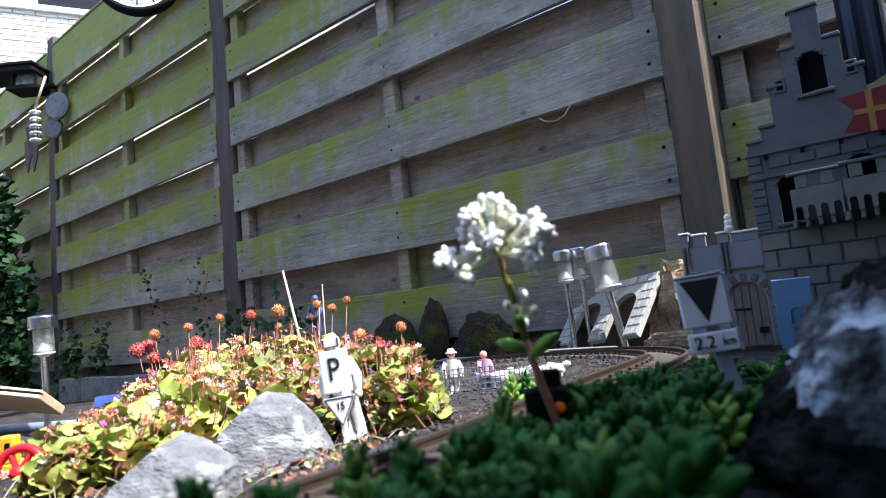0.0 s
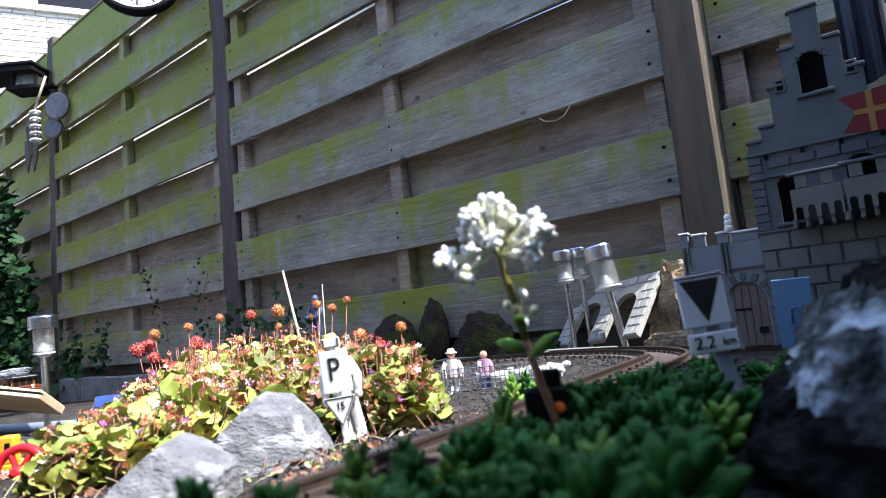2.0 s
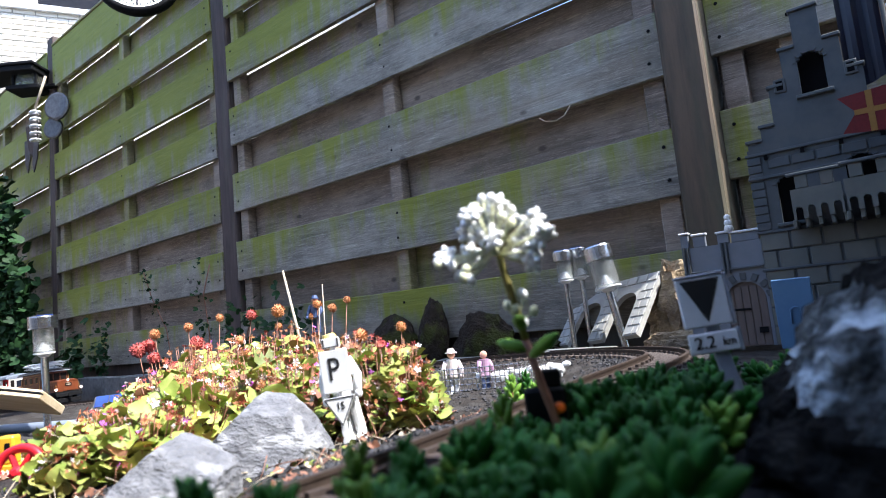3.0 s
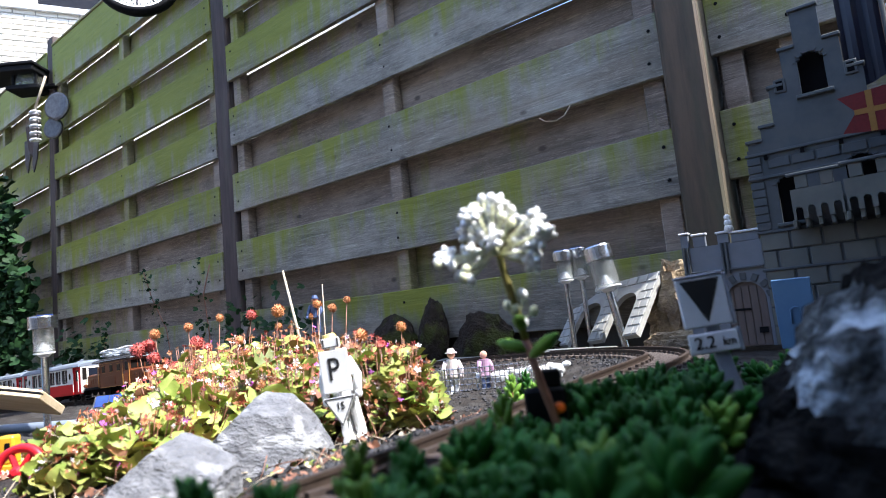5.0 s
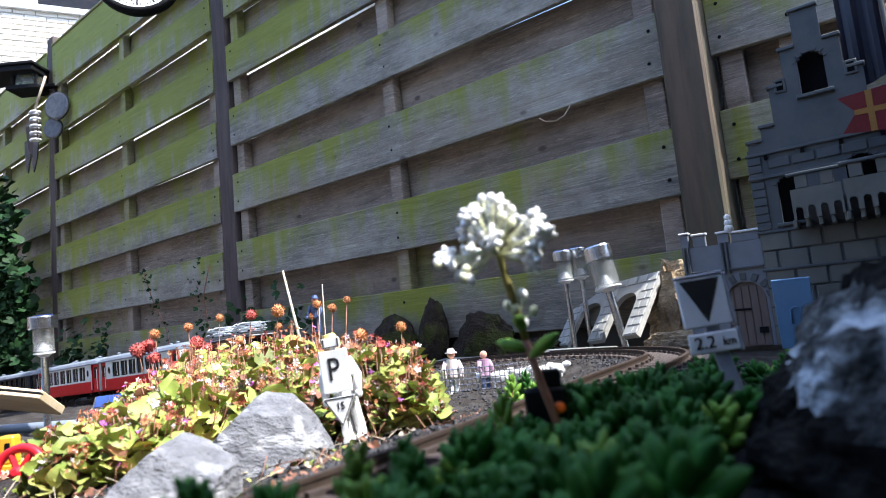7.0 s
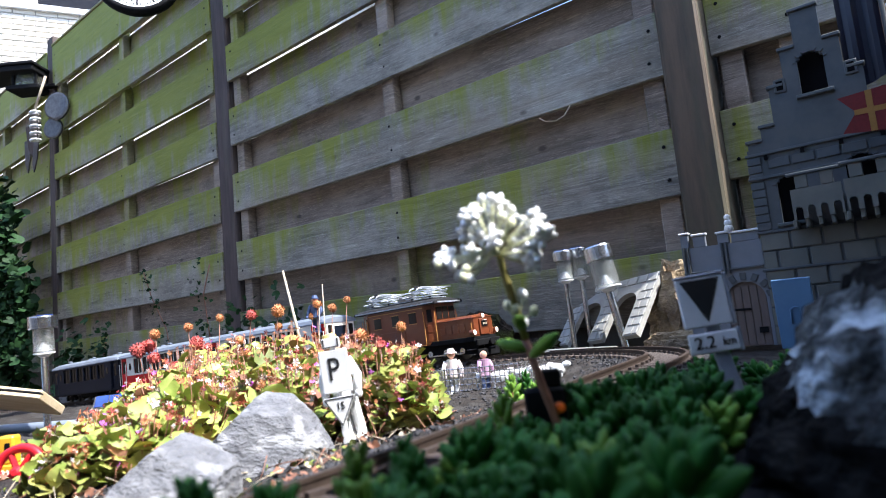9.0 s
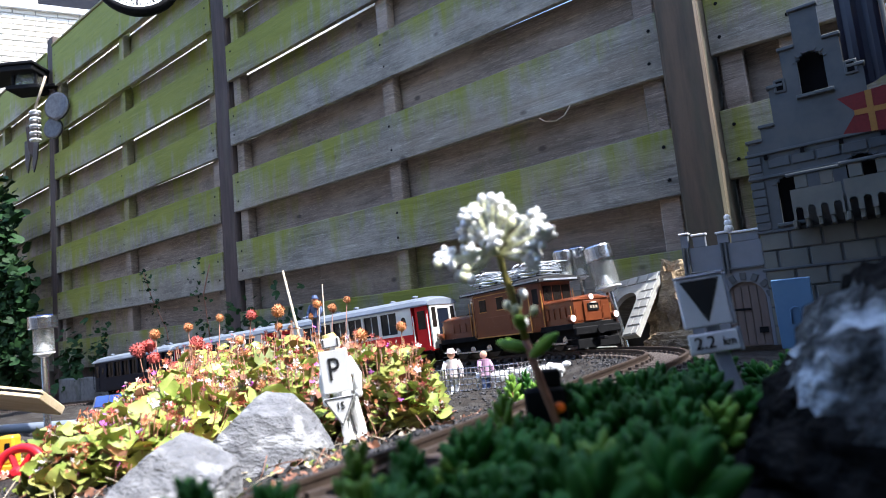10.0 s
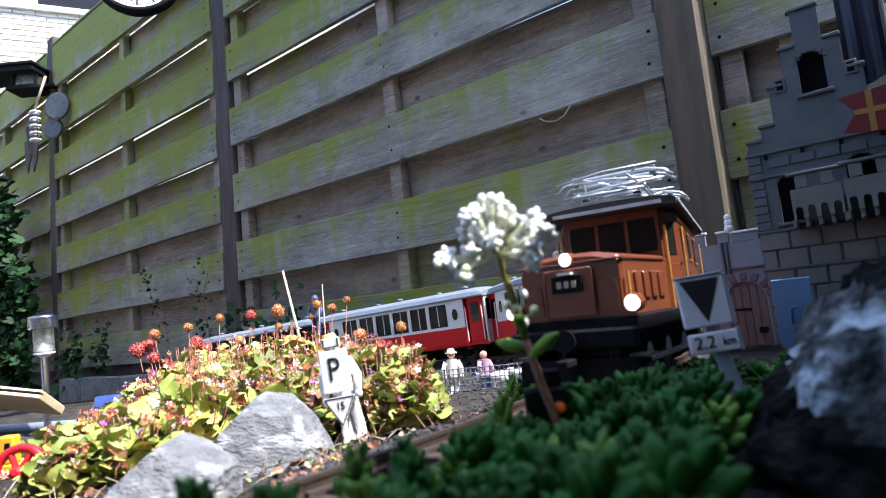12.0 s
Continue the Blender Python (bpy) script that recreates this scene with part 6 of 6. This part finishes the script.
def stonecrop():
    rnd = random.Random(9)
    # the dense clump between the track and the camera, shoot by shoot
    clump = thing("stonecrop", "dense dark green stonecrop clump with plump leaves", "stonecrop")
    kinds = []
    for k in range(9):
        bm = bmesh.new()
        stonecrop_shoot(bm, Matrix(), 0.012 + 0.0024 * k, rnd.uniform(0.009, 0.0118), rnd, 0, 15 + k)
        o = part("shoot", bm, "stonecrop_light" if k == 4 else "stonecrop", clump)
        o.matrix_basis = pose(2.03 + 0.008 * k, -1.2 + 0.02 * k, ground_z(2.03 + 0.008 * k, -1.2 + 0.02 * k) - 0.003)
        kinds.append(o)
    n = 0
    while n < 280:
        x, y = rnd.uniform(1.988, 2.2), rnd.uniform(-1.33, -0.86)
        if math.hypot(x - 2.136, y + 1.422) < 0.15 or math.hypot((x - 2.135) / 0.07, (y + 1.12) / 0.055) < 0.8 or math.hypot(x - 2.0385, y + 1.001) < 0.012:
            continue
        if y < -1.25 and x > 2.10 or (y < -1.0 and x > 2.13 - 0.157 * (y + 1.422)):
            continue
        ahead, aside = (2.136 - x) * 0.601 + (y + 1.422) * 0.799, (x - 2.136) * 0.799 + (y + 1.422) * 0.601
        if 0.4 < aside / ahead < 0.6 and ahead < 0.44:
            continue
        if abs((x - 2.136) * 0.98 + (y + 1.422) * 0.197) < 0.014 and y > -1.2:
            continue
        crest = smooth01(-1.3, -1.15, y) * (1 - smooth01(-1.1, -0.95, y))
        k = min(8, int(rnd.uniform(0, 6) + 3.5 * crest * rnd.random()))
        if k == 4 and rnd.random() < 0.6:
            k = 5
        m = Matrix.Translation((x, y, ground_z(x, y) - 0.001)) @ Euler((rnd.gauss(0, 0.3), rnd.gauss(0, 0.3), rnd.uniform(0, 6.28))).to_matrix().to_4x4() @ Matrix.Scale(rnd.uniform(0.85, 1.4) * (1 - 0.15 * smooth01(-1.1, -0.98, y)), 4)
        share("shoot", kinds[k], m, clump)
        n += 1
    # single shoots at the edge nearest the rails
    for i, (u, v, d, h, light) in enumerate(((-0.173, -0.36, 0.2, 0.024, 1), (-0.09, -0.345, 0.21, 0.03, 0), (-0.03, -0.37, 0.2, 0.02, 0), (-0.41, -0.42, 0.17, 0.012, 0), (-0.3, -0.43, 0.17, 0.01, 0),
                                              (0.1, -0.26, 0.3, 0.028, 1), (0.28, -0.235, 0.29, 0.03, 0), (0.33, -0.225, 0.31, 0.03, 0), (0.04, -0.34, 0.22, 0.02, 0), (-0.11, -0.42, 0.17, 0.012, 1), (0.115, -0.222, 0.56, 0.03, 1), (0.135, -0.215, 0.57, 0.026, 0), (0.15, -0.232, 0.55, 0.02, 1))):
        top = px_ray(d, u, v)
        g = top.z - h - 0.012
        bm = bmesh.new()
        stonecrop_shoot(bm, Matrix(), h + 0.012, 0.0095, rnd, 0, 22)
        p = thing("stonecrop_shoot", "pale green upright stonecrop shoot" if light else "green upright stonecrop shoot", "stonecrop", Matrix.Translation((top.x, top.y, g)) @ pose(0, 0, 0, rnd.uniform(-8, 8), rnd.uniform(-8, 8), 40 * i), "stonecrop shoots")
        part("leaves", bm, "stonecrop_light" if light else "stonecrop", p)
        part("stem", bm_cyl((0, 0, -0.03), (0, 0, h), 0.0014, n=6), "stem", p)


stonecrop()


def stonecrop_flower():
    """The white flower head on its bent reddish stem, with two leaves half way."""
    rnd = random.Random(77)
    D = 0.3
    def at(x, y, dd=0.0):
        return px_ray(D + dd, (x - 784) / 1043, (441 - y) / 1043)
    f = thing("stonecrop_flower", "white star-flowered stonecrop on a bent reddish stem", "flower")
    bm = bmesh.new()
    foot = at(985, 745)
    sweep(bm, [foot - Vector((0, 0, 0.03)), foot, at(955, 670), at(930, 600)], [0.0024, 0.0024, 0.0022, 0.002], 8)
    part("stem", bm, "stem", f)
    bm = bmesh.new()
    sweep(bm, [at(930, 600), at(908, 530), at(888, 470), at(872, 400)], [0.002, 0.0022, 0.0019, 0.0013], 8)
    part("upper_stem", bm, "upper_stem", f, "yellow-green upper stem")
    for x0, y0, x1, y1, dd in ((938, 632, 986, 590, -0.012), (936, 618, 880, 606, 0.008), (925, 580, 915, 560, -0.012)):
        bm = bmesh.new()
        a, b = at(x0, y0), at(x1, y1, dd)
        sweep(bm, [a, a + (b - a) * 0.3, a + (b - a) * 0.7, b], [0.0013, 0.0031, 0.0034, 0.001], 8)
        part("leaf", bm, "stonecrop_light", f)
    clusters = [(790, 455, 3), (815, 445, 4), (845, 385, 4), (830, 400, 3), (870, 372, 3), (895, 400, 4), (910, 430, 5), (935, 445, 4), (940, 395, 4), (960, 410, 3), (925, 465, 3), (860, 415, 3), (880, 440, 3)]
    hub = at(880, 430)
    for x, y, n in clusters:
        c = at(x, y, rnd.uniform(-0.014, 0.014))
        bm = bmesh.new()
        sweep(bm, [hub + Vector((0, 0, -0.006)), (hub + c) / 2 + Vector((0, 0, -0.003)), c], 0.0008, 5)
        br = part("branch", bm, "bud", f)
        for _ in range(2 if n > 2 else 1):
            e = c + Vector((rnd.gauss(0, 0.0028), rnd.gauss(0, 0.0028), rnd.gauss(0, 0.0025)))
            aim = Euler((rnd.gauss(1.1, 0.45), rnd.gauss(0, 0.4), rnd.gauss(0.65, 0.7))).to_matrix().to_4x4()
            m = Matrix.Translation(e) @ aim
            bm = bmesh.new()
            for k in range(5):
                a = 2 * math.pi * k / 5
                d = Vector((math.cos(a), math.sin(a), 0.35))
                sweep(bm, [m @ (d * 0.0008), m @ (d * 0.0025), m @ (d * 0.0045), m @ (d * 0.006)], [0.0009, 0.002, 0.0019, 0.0006], 6)
            for k in range(6):
                a = 2 * math.pi * k / 6
                sweep(bm, [m @ Vector((0, 0, 0)), m @ Vector((0.0018 * math.cos(a), 0.0018 * math.sin(a), 0.0045))], 0.00035, 4)
            part("blossom", bm, "petal", br)
    for x, y in ((775, 468), (820, 492), (833, 495), (838, 478), (824, 478), (898, 540), (912, 548), (928, 572), (865, 360), (880, 357), (905, 372), (850, 415), (862, 442), (940, 380), (968, 405), (925, 520), (945, 550), (800, 470), (852, 352), (868, 350), (888, 362), (822, 398), (840, 400), (812, 488), (842, 368), (946, 384), (955, 398), (905, 395), (872, 405), (888, 385)):
        c = at(x, y, rnd.uniform(-0.008, 0.008))
        bm = bmesh.new()
        bmesh.ops.create_icosphere(bm, subdivisions=2, radius=1, matrix=Matrix.Translation(c) @ Euler((rnd.uniform(-0.5, 0.5), rnd.uniform(-0.5, 0.5), 0)).to_matrix().to_4x4() @ Matrix.Diagonal((0.0023, 0.0023, 0.003, 1)))
        b = part("bud", bm, "petal" if rnd.random() < 0.7 else "bud", f, smooth=True)
        bm = bmesh.new()
        near = hub if y < 500 else at(915, 560)
        sweep(bm, [c, (c + near) / 2 + Vector((0, 0, -0.002)), near], 0.0006, 4)
        part("branch", bm, "bud", f)


stonecrop_flower()


def leafy(name, label, category, pts, n, r0, r1, material, seed, spread_r, group=""):
    """A climbing plant: bent stems through points with leaves all round."""
    rnd = random.Random(seed)
    p = thing(name, label, category, pose(*pts[0]), group)
    o = Vector(pts[0])
    bm, st = bmesh.new(), bmesh.new()
    sweep(st, [Vector(q) - o for q in pts], 0.0025, 5)
    for _ in range(n):
        t = rnd.random() * (len(pts) - 1)
        i = min(int(t), len(pts) - 2)
        c = Vector(pts[i]).lerp(Vector(pts[i + 1]), t - i) - o
        c += Vector((rnd.gauss(0, spread_r), -abs(rnd.gauss(0, spread_r * 0.4)), rnd.gauss(0, spread_r)))
        m = Matrix.Translation(c) @ Euler((rnd.gauss(0.9, 0.5), rnd.gauss(0, 0.5), rnd.gauss(0.4, 0.9))).to_matrix().to_4x4()
        leaf_faces(bm, m, rnd.uniform(r0, r1), 0, 3, rnd=rnd)
    part("stem", st, "stem", p)
    part("foliage", bm, material, p)["kind"] = "stuff"
    return p


leafy("ivy", "dark green ivy climbing the far end of the fence", "ivy", [(-2.25, -0.12, -0.2), (-2.2, -0.15, 0.3), (-2.3, -0.14, 0.7), (-2.25, -0.12, 1.0)], 520, 0.018, 0.045, "ivy", 51, 0.13)
leafy("ivy", "dark green ivy climbing the far end of the fence", "ivy", [(-1.95, -0.12, -0.2), (-2.0, -0.12, 0.1), (-1.98, -0.12, 0.35), (-2.06, -0.1, 0.62)], 330, 0.016, 0.04, "ivy", 52, 0.1)
leafy("weed", "thin green weed growing up the fence", "weed", [(-0.42, -0.06, -0.1), (-0.5, -0.05, 0.15), (-0.62, -0.05, 0.3), (-0.72, -0.04, 0.45)], 50, 0.005, 0.011, "ivy", 53, 0.035, "weeds at the fence")
leafy("weed", "thin green weed growing up the fence", "weed", [(-0.2, -0.06, -0.1), (-0.15, -0.05, 0.1), (-0.18, -0.05, 0.28), (-0.14, -0.04, 0.4)], 50, 0.005, 0.011, "ivy", 54, 0.05, "weeds at the fence")
leafy("weed", "bushy dark weed at the foot of the fence", "weed", [(-1.15, -0.06, -0.12), (-1.13, -0.06, 0.04), (-1.1, -0.05, 0.16)], 90, 0.007, 0.016, "ivy", 55, 0.05, "weeds at the fence")
leafy("weed", "bushy dark weed at the foot of the fence", "weed", [(-1.5, -0.07, -0.12), (-1.45, -0.06, 0.02), (-1.4, -0.05, 0.1)], 120, 0.01, 0.026, "ivy", 56, 0.08, "weeds at the fence")
leafy("weed", "green weed at the foot of the post", "weed", [(0.05, -0.07, -0.1), (0.1, -0.06, 0.03), (0.14, -0.05, 0.14)], 110, 0.008, 0.02, "ivy", 57, 0.07, "weeds at the fence")
leafy("weed", "green weed at the foot of the fence", "weed", [(0.35, -0.07, -0.1), (0.38, -0.06, 0.0), (0.42, -0.05, 0.1)], 90, 0.008, 0.02, "ivy", 58, 0.07, "weeds at the fence")


# ---- dry leaf litter over the bed ----
def litter():
    rnd = random.Random(33)
    bm = bmesh.new()
    for _ in range(2200):
        x, y = rnd.uniform(1.05, 1.8), rnd.uniform(-1.33, -0.86)
        if math.hypot(x - 1.2, y + 0.945) > 0.69 and y > -1.2:
            continue
        if x > 1.86 - 0.25 * (1 + y) and y < -1.0 and x > 1.84:
            continue
        z = ground_z(x, y) + rnd.uniform(0.001, 0.007)
        m = Matrix.Translation((x, y, z)) @ Euler((rnd.gauss(0, 0.5), rnd.gauss(0, 0.5), rnd.uniform(0, 6.28))).to_matrix().to_4x4()
        if rnd.random() < 0.3:
            L = rnd.uniform(0.006, 0.022)
            sweep(bm, [m @ Vector((-L, 0, 0)), m @ Vector((0, L * 0.1, L * 0.06)), m @ Vector((L, 0, 0))], rnd.uniform(0.0003, 0.0006), 4, rnd.choice((1, 1, 3)))
        else:
            r = rnd.uniform(0.0014, 0.0042)
            leaf_faces(bm, m, r, rnd.choice((0, 0, 1, 2, 3, 4)), 3, 0.3, rnd)
    tagged(part("leaf_litter", bm, ["stem", "stem", "dark_rock", "twig", "leaf"], None), "dry reddish leaves and stalks scattered over the bed", "leaf litter", kind="stuff")


litter()


# ---- ballast and litter of small stones along the line ----
def gravel():
    rnd = random.Random(12)
    verts, faces = [], []
    shape = [(1, 0, 0), (0, 1, 0), (-1, 0, 0), (0, -1, 0), (0, 0, 1), (0, 0, -1)]
    tri = [(0, 1, 4), (1, 2, 4), (2, 3, 4), (3, 0, 4), (1, 0, 5), (2, 1, 5), (3, 2, 5), (0, 3, 5)]
    for _ in range(9000):
        if rnd.random() < 0.72:
            s = rnd.uniform(-0.6, 2.1) if rnd.random() < 0.8 else rnd.uniform(-3.2, -0.6)
            p, h = line(s)
            o = rnd.gauss(0, 0.05)
            x, y = p.x - math.sin(h) * o, p.y + math.cos(h) * o
        else:
            x, y = rnd.uniform(1.45, 1.95), rnd.uniform(-1.32, -0.5)
        r = rnd.uniform(0.0016, 0.0045)
        z = ground_z(x, y) + r * 0.2
        e = Euler((rnd.uniform(0, 6), rnd.uniform(0, 6), rnd.uniform(0, 6))).to_matrix()
        b = len(verts)
        for q in shape:
            v = e @ (Vector(q) * r * rnd.uniform(0.6, 1.15))
            verts.append((x + v.x, y + v.y, z + v.z * 0.8))
        faces += [(b + i, b + j, b + k) for i, j, k in tri]
    me = bpy.data.meshes.new("gravel")
    me.from_pydata(verts, [], faces)
    me.materials.append(M["grit"])
    tagged(new("gravel", me), "dark grey ballast chippings along the track", "gravel", kind="stuff")


gravel()


# ---- motion of the train ----
V, S11 = 0.374, 0.344            # speed, and where the first coach's front stands at 11 s


def on_line(s_front, s_back):
    """A pose on the chord between two pivots, origin midway on the rails' top."""
    a, b = line(s_front)[0], line(s_back)[0]
    d = (a - b).normalized()
    y = Vector((0, 0, 1)).cross(d).normalized()
    z = d.cross(y)
    return Matrix.Translation((a + b) / 2) @ Matrix((d, y, z)).transposed().to_4x4()


def motions():
    times = [i * 0.25 for i in range(49)]
    front = [S11 + V * (t - 11) for t in times]
    for k, c in enumerate(coaches):
        walk(c, [(t, on_line(s - k * 0.5855 - 0.11, s - k * 0.5855 - 0.46)) for t, s in zip(times, front)])
    cab = [on_line(s + 0.0175 + 0.377, s + 0.0175 + 0.107) for s in front]
    walk(loco, list(zip(times, cab)))
    for truck, at in ((front_truck, 0.384), (rear_truck, 0.101)):
        walk(truck, [(t, c.inverted() @ on_line(s + 0.0175 + at + 0.05, s + 0.0175 + at - 0.05)) for t, s, c in zip(times, front, cab)])


motions()
